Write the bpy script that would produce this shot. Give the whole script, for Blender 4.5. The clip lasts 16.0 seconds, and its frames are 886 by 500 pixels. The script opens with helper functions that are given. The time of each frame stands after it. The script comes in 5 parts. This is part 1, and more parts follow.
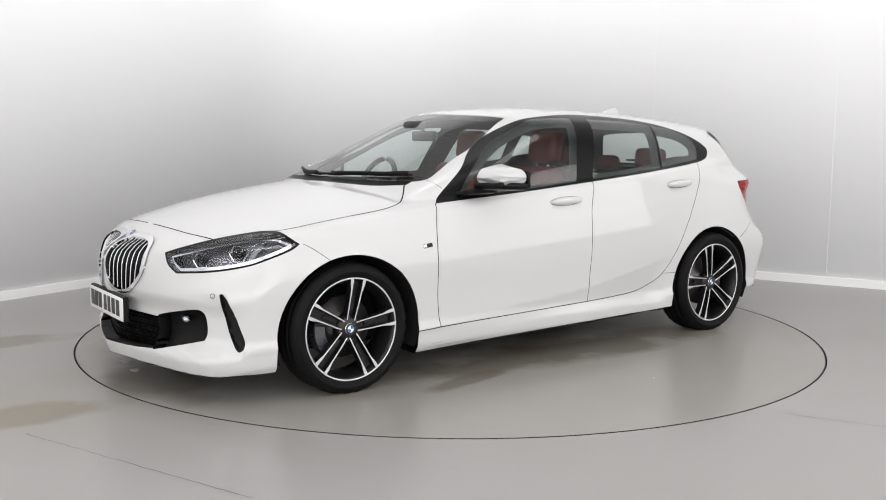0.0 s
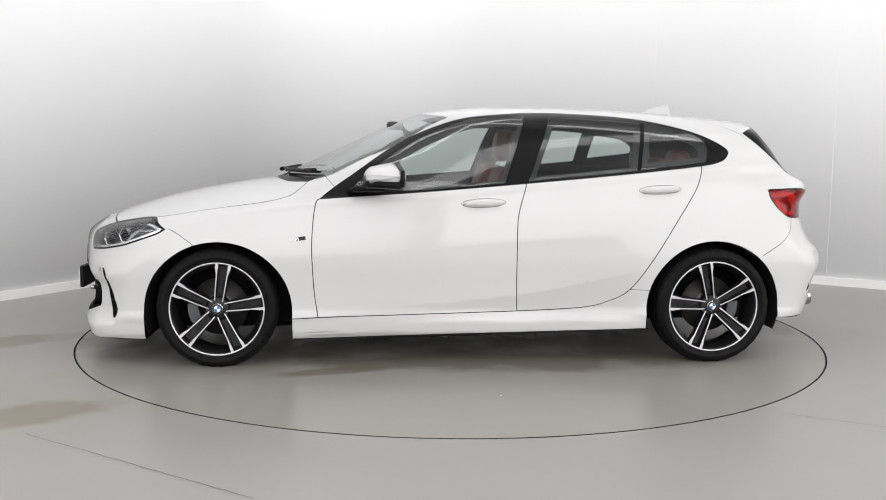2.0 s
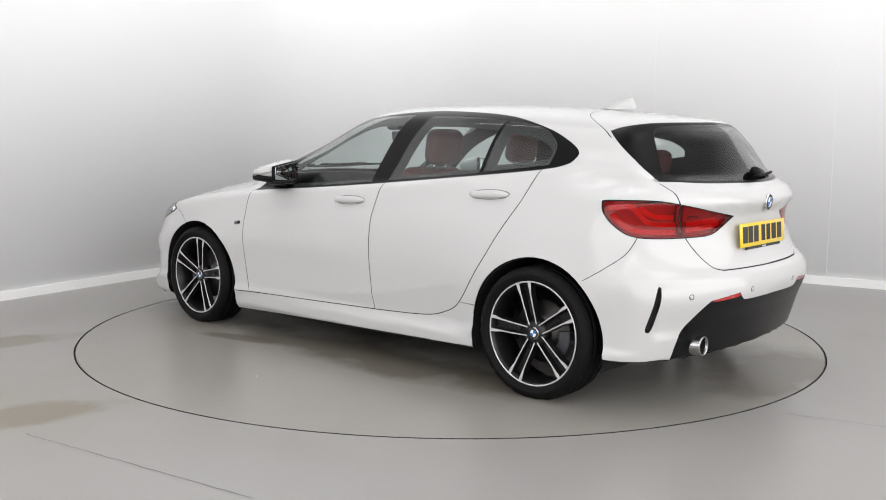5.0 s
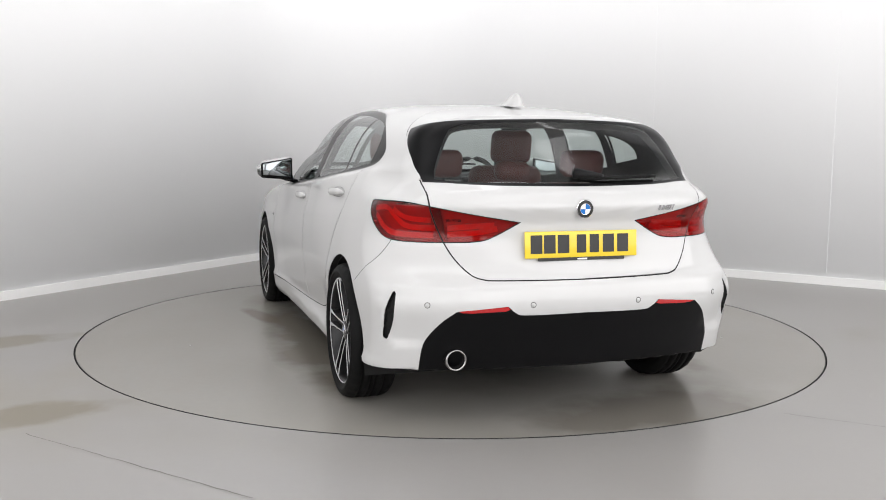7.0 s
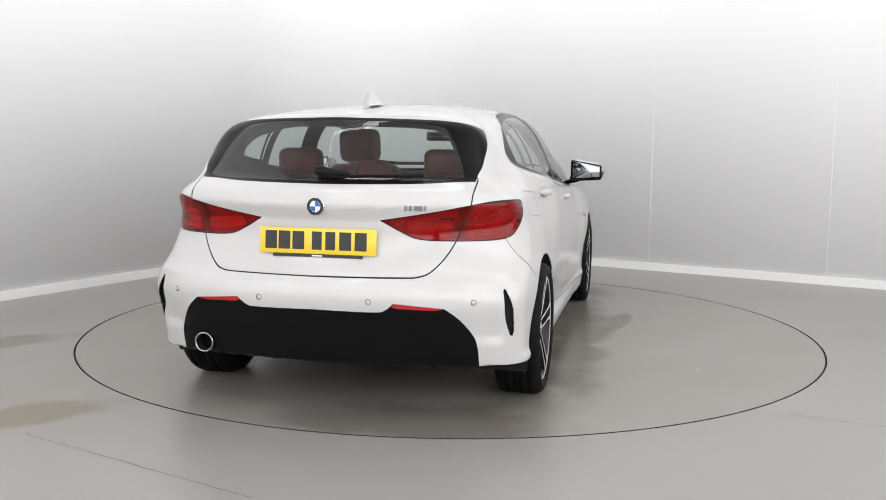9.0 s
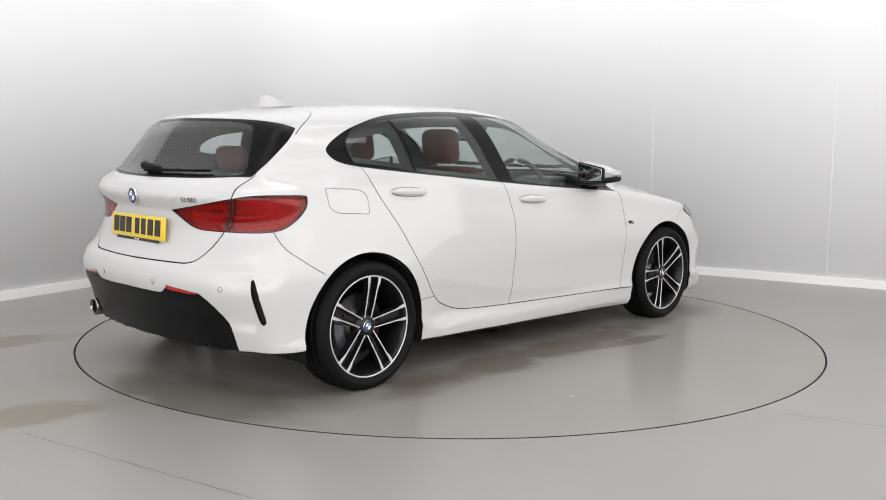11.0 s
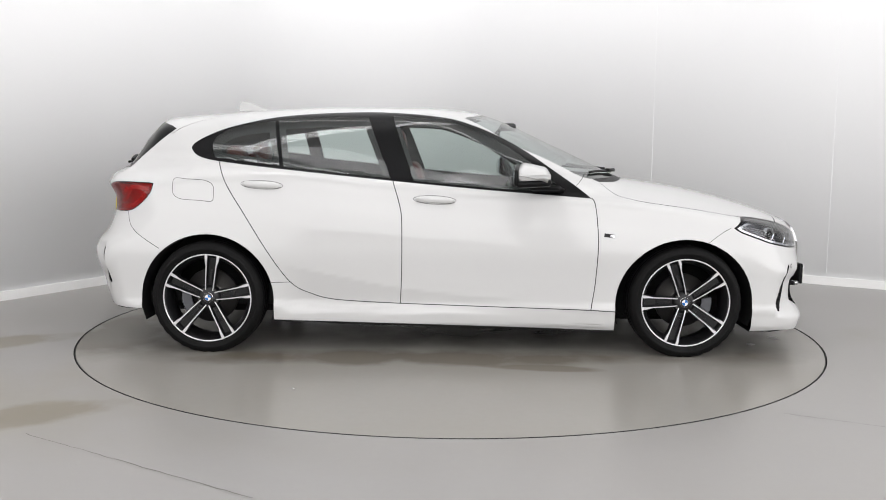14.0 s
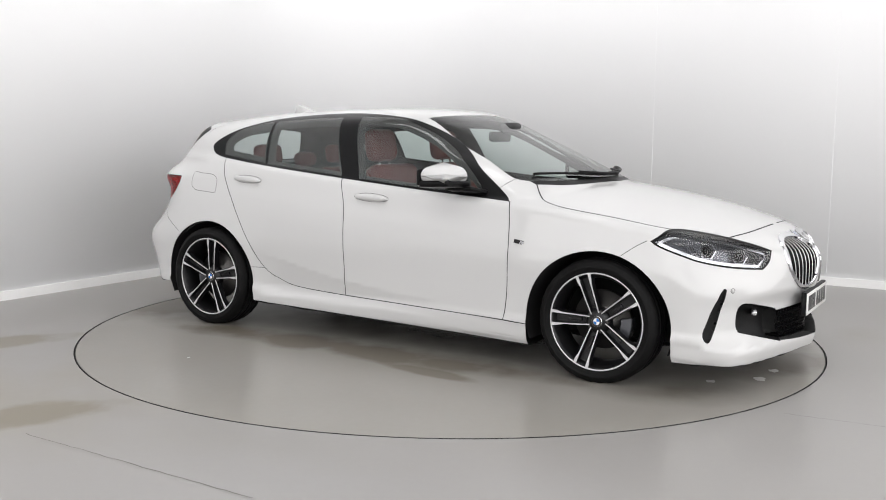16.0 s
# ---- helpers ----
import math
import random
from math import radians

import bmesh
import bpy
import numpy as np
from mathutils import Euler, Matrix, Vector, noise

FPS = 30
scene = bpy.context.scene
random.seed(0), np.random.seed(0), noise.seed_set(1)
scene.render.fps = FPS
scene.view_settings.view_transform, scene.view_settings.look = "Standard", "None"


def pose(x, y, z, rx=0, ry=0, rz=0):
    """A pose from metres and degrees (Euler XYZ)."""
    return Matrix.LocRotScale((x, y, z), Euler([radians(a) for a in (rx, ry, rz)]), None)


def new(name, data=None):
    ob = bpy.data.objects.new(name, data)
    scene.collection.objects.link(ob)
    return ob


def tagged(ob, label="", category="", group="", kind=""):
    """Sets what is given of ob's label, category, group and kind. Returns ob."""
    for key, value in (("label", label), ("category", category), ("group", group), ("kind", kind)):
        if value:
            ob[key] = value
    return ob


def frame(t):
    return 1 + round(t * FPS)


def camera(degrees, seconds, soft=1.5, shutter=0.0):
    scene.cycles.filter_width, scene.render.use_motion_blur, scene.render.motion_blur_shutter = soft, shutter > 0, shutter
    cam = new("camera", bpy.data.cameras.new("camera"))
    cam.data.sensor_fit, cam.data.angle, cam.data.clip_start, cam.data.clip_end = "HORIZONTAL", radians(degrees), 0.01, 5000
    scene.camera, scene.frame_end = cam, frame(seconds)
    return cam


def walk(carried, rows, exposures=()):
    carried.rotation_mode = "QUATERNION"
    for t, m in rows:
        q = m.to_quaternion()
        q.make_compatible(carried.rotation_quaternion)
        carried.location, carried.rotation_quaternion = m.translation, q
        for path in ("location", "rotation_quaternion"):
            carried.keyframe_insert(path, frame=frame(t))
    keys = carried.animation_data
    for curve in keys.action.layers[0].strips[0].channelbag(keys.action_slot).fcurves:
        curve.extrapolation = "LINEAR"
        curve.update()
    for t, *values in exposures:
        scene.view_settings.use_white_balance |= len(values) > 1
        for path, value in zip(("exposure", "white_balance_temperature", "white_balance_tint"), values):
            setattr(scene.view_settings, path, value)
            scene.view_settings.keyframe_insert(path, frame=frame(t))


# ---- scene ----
# ---- camera: it stands still beside the turntable
cam = camera(50.58, 16.0, soft=1.0)
EYE = pose(0.0, -5.93, 1.215, 90 - 6.88, 0, 0.45) @ pose(0, 0, 0, 0, 0, 0.53)
walk(cam, [(0.0, EYE), (16.0, EYE)])

# ---- light: a white room under a ring of soft ceiling panels, with added upright fill
EXPOSURE = 0.07
scene.view_settings.exposure = EXPOSURE
world = bpy.data.worlds.new("studio_world")
scene.world = world
world.use_nodes = True
world.node_tree.nodes["Background"].inputs["Color"].default_value = (0.9, 0.95, 1.0, 1)
world.node_tree.nodes["Background"].inputs["Strength"].default_value = 0.05
CEILING = 6.2
CORNER, TURN = Vector((-1.12, 4.46)), radians(-30.2)   # where the two white walls would meet; the long wall's run
ALONG = Vector((math.cos(TURN), math.sin(TURN)))
AWAY = Vector((-math.sin(TURN), math.cos(TURN)))


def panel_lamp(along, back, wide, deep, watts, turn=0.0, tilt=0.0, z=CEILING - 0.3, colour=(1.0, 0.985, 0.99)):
    """A flat light, under the ceiling unless z is given, placed along the long wall and back from it; tilted towards
    the wall that it faces.
    """
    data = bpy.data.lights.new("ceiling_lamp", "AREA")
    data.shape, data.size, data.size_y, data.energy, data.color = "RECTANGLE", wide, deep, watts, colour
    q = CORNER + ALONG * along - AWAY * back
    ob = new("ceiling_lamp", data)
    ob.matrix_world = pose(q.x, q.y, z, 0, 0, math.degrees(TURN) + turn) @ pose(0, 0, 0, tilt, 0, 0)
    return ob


# a ring of long soft panels round the room, those by the white walls turned to them
panel_lamp(4.6, 3.2, 8.0, 0.9, 82, 0, 58)
panel_lamp(3.2, 5.6, 8.6, 0.9, 112, 90, 58)
panel_lamp(7.2, 5.4, 8.0, 0.9, 48, -90, -10)
panel_lamp(4.6, 9.4, 7.5, 0.9, 48, 180, -15)
# added unseen fill: upright soft panels over the two walls behind the camera
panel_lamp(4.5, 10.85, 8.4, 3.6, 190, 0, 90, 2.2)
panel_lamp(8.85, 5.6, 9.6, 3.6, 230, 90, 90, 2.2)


# ---- materials
def material(name, colour=(0.8, 0.8, 0.8), rough=0.5, metal=0.0, coat=0.0, grain=0.0, scale=40.0, bump=0.0, tone_patch=0.0, stain_scale=2.0, spread=None, spec=0.5, trans=0.0, ior=1.45):
    """A Principled surface with variation at two scales: fine grain and broad stains."""
    m = bpy.data.materials.new(name)
    m.use_nodes = True
    nt = m.node_tree
    b = nt.nodes["Principled BSDF"]
    b.inputs["Base Color"].default_value = (*colour, 1)
    b.inputs["Roughness"].default_value = rough
    b.inputs["Metallic"].default_value = metal
    b.inputs["Coat Weight"].default_value = coat
    b.inputs["Coat Roughness"].default_value = 0.04
    b.inputs["Specular IOR Level"].default_value = spec
    b.inputs["Transmission Weight"].default_value = trans
    b.inputs["IOR"].default_value = ior
    if grain or tone_patch or bump:
        co = nt.nodes.new("ShaderNodeTexCoord")
        fine, broad = nt.nodes.new("ShaderNodeTexNoise"), nt.nodes.new("ShaderNodeTexNoise")
        fine.inputs["Scale"].default_value, fine.inputs["Detail"].default_value = scale, 5
        broad.inputs["Scale"].default_value, broad.inputs["Detail"].default_value = stain_scale, 6
        for n in (fine, broad):
            nt.links.new(co.outputs["Object"], n.inputs["Vector"])
        tint = spread or tuple(c * 0.6 for c in colour)
        last = None
        for n, amount in ((fine, grain), (broad, tone_patch)):
            if not amount:
                continue
            ramp = nt.nodes.new("ShaderNodeMapRange")
            ramp.inputs["From Min"].default_value, ramp.inputs["From Max"].default_value = 0.35, 0.7
            ramp.inputs["To Max"].default_value = amount
            nt.links.new(n.outputs["Fac"], ramp.inputs["Value"])
            mix = nt.nodes.new("ShaderNodeMix")
            mix.data_type = "RGBA"
            mix.inputs["A"].default_value, mix.inputs["B"].default_value = (*colour, 1), (*tint, 1)
            nt.links.new(ramp.outputs["Result"], mix.inputs["Factor"])
            if last:
                nt.links.new(last, mix.inputs["A"])
            last = mix.outputs["Result"]
        if last:
            nt.links.new(last, b.inputs["Base Color"])
        if bump:
            bp = nt.nodes.new("ShaderNodeBump")
            bp.inputs["Strength"].default_value, bp.inputs["Distance"].default_value = bump, 0.002
            nt.links.new(fine.outputs["Fac"], bp.inputs["Height"])
            nt.links.new(bp.outputs["Normal"], b.inputs["Normal"])
    return m


def glass_material(name, colour=(1, 1, 1), clear=0.9, rough=0.0, face=0.075):
    """A thin pane: a clear tint that one sees through, with a glossy face."""
    m = bpy.data.materials.new(name)
    m.use_nodes = True
    nt = m.node_tree
    nt.nodes.remove(nt.nodes["Principled BSDF"])
    out = nt.nodes["Material Output"]
    see, shine, edge, steep, gloss, mix = (nt.nodes.new("ShaderNode" + k) for k in ("BsdfTransparent", "BsdfGlossy", "LayerWeight", "Math", "Math", "MixShader"))
    see.inputs["Color"].default_value = (*(c * clear for c in colour), 1)
    shine.inputs["Roughness"].default_value = rough
    edge.inputs["Blend"].default_value = 0.5
    steep.operation, gloss.operation = "POWER", "MULTIPLY_ADD"
    steep.inputs[1].default_value, gloss.inputs[1].default_value, gloss.inputs[2].default_value = 4.5, 0.9, face
    nt.links.new(edge.outputs["Facing"], steep.inputs[0])
    nt.links.new(steep.outputs["Value"], gloss.inputs[0])
    nt.links.new(gloss.outputs["Value"], mix.inputs["Fac"])
    nt.links.new(see.outputs["BSDF"], mix.inputs[1])
    nt.links.new(shine.outputs["BSDF"], mix.inputs[2])
    nt.links.new(mix.outputs["Shader"], out.inputs["Surface"])
    return m


PAINT = material("white_paint", (0.545, 0.545, 0.542), 0.4, 0, 0.8, spec=0.1, grain=0.05, scale=400, tone_patch=0.05, stain_scale=1.5, spread=(0.52, 0.52, 0.512))
BLACK = material("black_gloss_trim", (0.005, 0.005, 0.0055), 0.28, 0, 0.0, grain=0.2, scale=60, spec=0.14)
PLASTIC = material("black_plastic", (0.007, 0.007, 0.0075), 0.42, grain=0.4, scale=300, bump=0.25, spread=(0.010, 0.010, 0.010), spec=0.16)
DARK = material("dark_cavity", (0.006, 0.006, 0.006), 0.8, grain=0.3, scale=50)
WALL = material("wall_paint", (0.91, 0.915, 0.92), 0.75, grain=0.05, scale=70, bump=0.08, tone_patch=0.07, stain_scale=0.5, spread=(0.88, 0.88, 0.88))
SKIRT = material("skirting_paint", (0.84, 0.84, 0.83), 0.5, grain=0.06, scale=30, tone_patch=0.15, stain_scale=3, spread=(0.76, 0.75, 0.73))
CEILING_PAINT = material("ceiling_paint", (0.6, 0.6, 0.6), 0.85, grain=0.05, scale=50, tone_patch=0.05)
RUBBER = material("tyre_rubber", (0.006, 0.006, 0.0062), 0.6, grain=0.3, scale=120, bump=0.2, spread=(0.009, 0.0088, 0.0085), spec=0.12)


def tone_patch(mat, x, y, long, wide, turn, colour, strength, lo=0.12, hi=0.55):
    """A soft oval patch of colour on a floor material, for stains and painted shade, at a place of its own."""
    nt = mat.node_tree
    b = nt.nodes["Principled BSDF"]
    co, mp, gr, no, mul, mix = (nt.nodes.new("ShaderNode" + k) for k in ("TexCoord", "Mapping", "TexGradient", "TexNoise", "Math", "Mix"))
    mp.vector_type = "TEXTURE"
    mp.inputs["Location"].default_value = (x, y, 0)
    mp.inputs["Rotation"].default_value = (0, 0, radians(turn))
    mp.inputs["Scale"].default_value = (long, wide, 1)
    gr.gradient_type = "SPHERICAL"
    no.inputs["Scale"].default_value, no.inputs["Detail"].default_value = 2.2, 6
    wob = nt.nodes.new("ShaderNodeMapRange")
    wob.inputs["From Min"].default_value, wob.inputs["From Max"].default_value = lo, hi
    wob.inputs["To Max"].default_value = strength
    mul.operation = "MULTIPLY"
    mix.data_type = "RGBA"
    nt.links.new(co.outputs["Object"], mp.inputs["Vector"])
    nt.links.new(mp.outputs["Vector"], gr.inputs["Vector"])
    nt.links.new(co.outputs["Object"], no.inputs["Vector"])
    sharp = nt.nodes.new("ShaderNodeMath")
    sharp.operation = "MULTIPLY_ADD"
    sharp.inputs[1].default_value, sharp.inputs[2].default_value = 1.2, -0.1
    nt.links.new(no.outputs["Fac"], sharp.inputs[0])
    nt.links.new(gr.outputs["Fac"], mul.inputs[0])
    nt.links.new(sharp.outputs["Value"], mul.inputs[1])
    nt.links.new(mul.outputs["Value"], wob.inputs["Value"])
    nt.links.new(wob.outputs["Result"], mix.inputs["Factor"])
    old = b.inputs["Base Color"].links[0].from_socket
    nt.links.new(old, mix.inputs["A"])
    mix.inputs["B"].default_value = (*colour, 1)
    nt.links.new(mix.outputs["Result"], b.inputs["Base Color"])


# ---- small builders
def link(name, bm, mat, parent=None, smooth=True, label=""):
    me = bpy.data.meshes.new(name)
    bm.to_mesh(me)
    bm.free()
    for m in (mat if isinstance(mat, (list, tuple)) else [mat]):
        me.materials.append(m)
    me.polygons.foreach_set("use_smooth", [smooth] * len(me.polygons))
    ob = new(name, me)
    ob.parent = parent
    if label:
        ob["label"] = label
    return ob


def part(name, bm, mat, parent, label="", smooth=True):
    return link(name, bm, mat, parent, smooth, label)


def box(bm, lo, hi, bevel=0.0, m=None):
    """Adds a box between two corners, its edges rounded."""
    r = bmesh.ops.create_cube(bm, size=1)["verts"]
    for v in r:
        v.co = Vector([lo[i] + (v.co[i] + 0.5) * (hi[i] - lo[i]) for i in range(3)])
    if bevel:
        es = list({e for v in r for e in v.link_edges})
        r = bmesh.ops.bevel(bm, geom=es, offset=bevel, segments=2, affect="EDGES", profile=0.5)["verts"]
    if m:
        bmesh.ops.transform(bm, matrix=m, verts=[v for v in bm.verts if v in set(r)])
    return r


def lathe(bm, profile, n=64, axis="y", closed=False):
    """Turns a profile of (radius, along) round an axis."""
    rings = []
    for r, a in profile:
        ring = []
        for i in range(n):
            c, s = math.cos(2 * math.pi * i / n), math.sin(2 * math.pi * i / n)
            co = {"y": (r * c, a, r * s), "z": (r * c, r * s, a), "x": (a, r * c, r * s)}[axis]
            ring.append(bm.verts.new(co))
        rings.append(ring)
    pairs = list(zip(rings, rings[1:])) + ([(rings[-1], rings[0])] if closed else [])
    for a, b in pairs:
        for i in range(n):
            bm.faces.new((a[i], a[(i + 1) % n], b[(i + 1) % n], b[i]))
    return rings


def prism(bm, poly, lo, hi, axis="y"):
    """A flat outline given thickness along an axis."""
    def co(u, v, w):
        return {"y": (u, w, v), "x": (w, u, v), "z": (u, v, w)}[axis]
    a = [bm.verts.new(co(u, v, lo)) for u, v in poly]
    b = [bm.verts.new(co(u, v, hi)) for u, v in poly]
    fs = [bm.faces.new(a), bm.faces.new(list(reversed(b)))]
    for i in range(len(a)):
        j = (i + 1) % len(a)
        fs.append(bm.faces.new((a[i], b[i], b[j], a[j])))
    bmesh.ops.recalc_face_normals(bm, faces=fs)
    return a, b


def tube(bm, path, radius, n=10, cap=True):
    """A round bar along a path; radius may change from point to point."""
    path = [Vector(p) for p in path]
    rings, up = [], Vector((0, 0, 1))
    for i, p in enumerate(path):
        d = (path[min(i + 1, len(path) - 1)] - path[max(i - 1, 0)]).normalized()
        if abs(d.dot(up)) > 0.95:
            up = Vector((0, 1, 0))
        s = d.cross(up).normalized()
        t = s.cross(d)
        r = radius[i] if isinstance(radius, (list, tuple)) else radius
        rings.append([bm.verts.new(p + (s * math.cos(2 * math.pi * k / n) + t * math.sin(2 * math.pi * k / n)) * r) for k in range(n)])
    for a, b in zip(rings, rings[1:]):
        for k in range(n):
            bm.faces.new((a[k], a[(k + 1) % n], b[(k + 1) % n], b[k]))
    if cap:
        bm.faces.new(list(reversed(rings[0])))
        bm.faces.new(rings[-1])


# ---- the studio: floor, rounded walls, skirting, ceiling
RING = 2.249
COVE = 1.6


def room_outline():
    """The walls' inner line as seen from above, the far corner rounded."""
    pts = []
    c = CORNER + (ALONG - AWAY) * COVE
    for i in range(17):
        a = math.pi / 2 * i / 16
        pts.append(c + AWAY * COVE * math.sin(a) - ALONG * COVE * math.cos(a))
    start = CORNER - AWAY * 11.0
    far = CORNER + ALONG * 9.0
    return [start] + pts + [far, far - AWAY * 11.0]


def build_room():
    line = room_outline()
    n = len(line)
    bm = bmesh.new()
    size = 14.0
    cells = 2
    hole, outer = [], []
    k = 128
    for i in range(k):
        a = 2 * math.pi * i / k
        hole.append(bm.verts.new(((RING + 0.004) * math.cos(a), (RING + 0.004) * math.sin(a), 0)))
        s = size / max(abs(math.cos(a)), abs(math.sin(a)))
        outer.append(bm.verts.new((s * math.cos(a), s * math.sin(a), 0)))
    pit = [bm.verts.new((v.co.x, v.co.y, -0.05)) for v in hole]
    for i in range(k):
        j = (i + 1) % k
        bm.faces.new((hole[i], outer[i], outer[j], hole[j]))
        # near-black pit faces, the gap's shade put into their colour
        bm.faces.new((pit[i], hole[i], hole[j], pit[j])).material_index = 1
    bm.faces.new(list(reversed(pit))).material_index = 1
    bmesh.ops.recalc_face_normals(bm, faces=bm.faces)
    tagged(link("floor", bm, [FLOOR, DARK], smooth=False), "grey painted concrete studio floor with dull stains", "floor", kind="structure")
    left, right = line[:18], line[17:]
    for name, pts, label in (("wall_north", line[:19], "white painted studio wall that curves round the far corner"),
                             ("wall_east", line[18:20], "plain white studio wall"), ("wall_south", [line[19], line[0]], "plain white studio wall behind the camera")):
        bm = bmesh.new()
        wall_strip(bm, pts, 0.0, CEILING, 0.15)
        tagged(link(name, bm, WALL, smooth=False), label, "wall", kind="structure")
        shade_by_angle(name)
    bm = bmesh.new()
    wall_strip(bm, line[:19], 0.0, 0.068, 0.0, proud=0.014, lip=True)
    tagged(link("baseboard", bm, SKIRT, smooth=False), "low white painted skirting board along the wall", "baseboard", kind="structure")
    bm = bmesh.new()
    box(bm, (-size, -size, CEILING), (size, size, CEILING + 0.2))
    tagged(link("ceiling", bm, CEILING_PAINT, smooth=False), "plain grey studio ceiling", "ceiling", kind="structure")


def shade_by_angle(name):
    me = bpy.data.objects[name].data
    me.polygons.foreach_set("use_smooth", [len(p.vertices) == 4 and abs(p.normal.z) < 0.5 for p in me.polygons])


def wall_strip(bm, pts, z0, z1, thick, proud=0.0, lip=False):
    """A wall along a line of plan points, with its thickness outside."""
    dirs = [(b - a).normalized() for a, b in zip(pts, pts[1:])]
    rows = []
    for i, p in enumerate(pts):
        d = (dirs[max(i - 1, 0)] + dirs[min(i, len(dirs) - 1)]).normalized()
        out = Vector((-d.y, d.x))
        inner, outer = p - out * proud, p + out * max(thick, 0.001)
        rows.append([bm.verts.new((*q, z)) for q, z in ((inner, z0), (inner, z1), (outer, z1), (outer, z0))])
    for a, b in zip(rows, rows[1:]):
        for k in range(4):
            bm.faces.new((a[k], a[(k + 1) % 4], b[(k + 1) % 4], b[k]))
    bm.faces.new(rows[0])
    bm.faces.new(list(reversed(rows[-1])))
    bmesh.ops.recalc_face_normals(bm, faces=bm.faces)


FLOOR = material("floor_paint", (0.30, 0.293, 0.285), 0.32, grain=0.12, scale=25, tone_patch=0.5, stain_scale=0.45, spread=(0.27, 0.256, 0.232), bump=0.05)
PALE_PATCH = material("paint_flake", (0.42, 0.41, 0.39), 0.4, grain=0.3, scale=60)
DISC = material("turntable_paint", (0.285, 0.274, 0.254), 0.27, grain=0.12, scale=25, tone_patch=0.45, stain_scale=0.8, spread=(0.25, 0.233, 0.202), bump=0.05)
build_room()
for sx, sy, lg, wd, tn, col, k in ((-2.3, -1.9, 1.9, 1.3, 30, (0.265, 0.243, 0.195), 0.8), (-0.9, -2.3, 1.2, 0.35, -20, (0.27, 0.26, 0.235), 0.5), (2.6, -0.1, 0.5, 0.25, 60, (0.25, 0.235, 0.205), 0.6)):
    tone_patch(FLOOR, sx, sy, lg, wd, tn, col, k)
# old bands of spilt oil with plain edges
for sx, sy, lg, wd, tn in ((-2.15, -2.16, 1.45, 0.34, 30), (-2.75, -0.72, 1.1, 0.30, 40)):
    tone_patch(FLOOR, sx, sy, lg, wd, tn, (0.185, 0.160, 0.112), 0.75, 0.17, 0.27)
# damp stains; the last oval also paints the car's shadow into the colour
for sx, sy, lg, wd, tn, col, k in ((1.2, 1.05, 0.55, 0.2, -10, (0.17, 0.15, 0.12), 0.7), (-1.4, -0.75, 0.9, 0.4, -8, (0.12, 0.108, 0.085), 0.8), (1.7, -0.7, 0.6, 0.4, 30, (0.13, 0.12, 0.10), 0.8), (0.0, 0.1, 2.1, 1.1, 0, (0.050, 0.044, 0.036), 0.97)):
    tone_patch(DISC, sx, sy, lg, wd, tn, col, k)
# wet marks along the wheels' tracks, with the car's edge shadow painted in
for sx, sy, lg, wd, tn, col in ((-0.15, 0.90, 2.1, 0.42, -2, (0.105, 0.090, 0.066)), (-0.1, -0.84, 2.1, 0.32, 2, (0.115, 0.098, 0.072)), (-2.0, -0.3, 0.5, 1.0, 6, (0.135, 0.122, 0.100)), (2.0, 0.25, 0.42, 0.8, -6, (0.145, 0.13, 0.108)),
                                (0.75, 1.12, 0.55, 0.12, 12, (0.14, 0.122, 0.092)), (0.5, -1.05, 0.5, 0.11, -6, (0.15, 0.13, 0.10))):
    tone_patch(DISC, sx, sy, lg, wd, tn, col, 0.68, 0.15, 0.30)


def floor_crack(pts, wide):
    bm = bmesh.new()
    rows = []
    for i, (x, y) in enumerate(pts):
        k = wide * (0.4 + random.random())
        rows.append([bm.verts.new((x + 0.3 * k, y + k, 0.0012)), bm.verts.new((x - 0.3 * k, y - k, 0.0012))])
    for a, b in zip(rows, rows[1:]):
        bm.faces.new((a[0], a[1], b[1], b[0]))
    part("crack", bm, CRACK, bpy.data.objects["floor"], "fine dark crack in the floor paint", False)


CRACK = material("floor_crack", (0.17, 0.163, 0.15), 0.6, grain=0.4, scale=40)
for (x0, y0), (x1, y1), wide in (((-1.72, -2.25), (-0.66, -2.90), 0.0018), ((1.50, -1.84), (1.95, -2.06), 0.0016)):
    floor_crack([(x0 + (x1 - x0) * k / 30 + random.uniform(-1, 1) * 0.002, y0 + (y1 - y0) * k / 30 + random.uniform(-1, 1) * 0.004) for k in range(31)], wide)
# faint vertical seams of the wall boards
for along in (3.43, 4.98):
    q = CORNER + ALONG * along
    bm = bmesh.new()
    box(bm, (-0.0016, -0.0005, 0.1), (0.0016, 0.02, CEILING - 0.1))
    bmesh.ops.transform(bm, matrix=Matrix.Translation((q.x, q.y, 0)) @ Matrix.Rotation(TURN, 4, "Z"), verts=bm.verts)
    part("board_seam", bm, WALL, bpy.data.objects["wall_north"], "faint vertical seam in the wall", False)


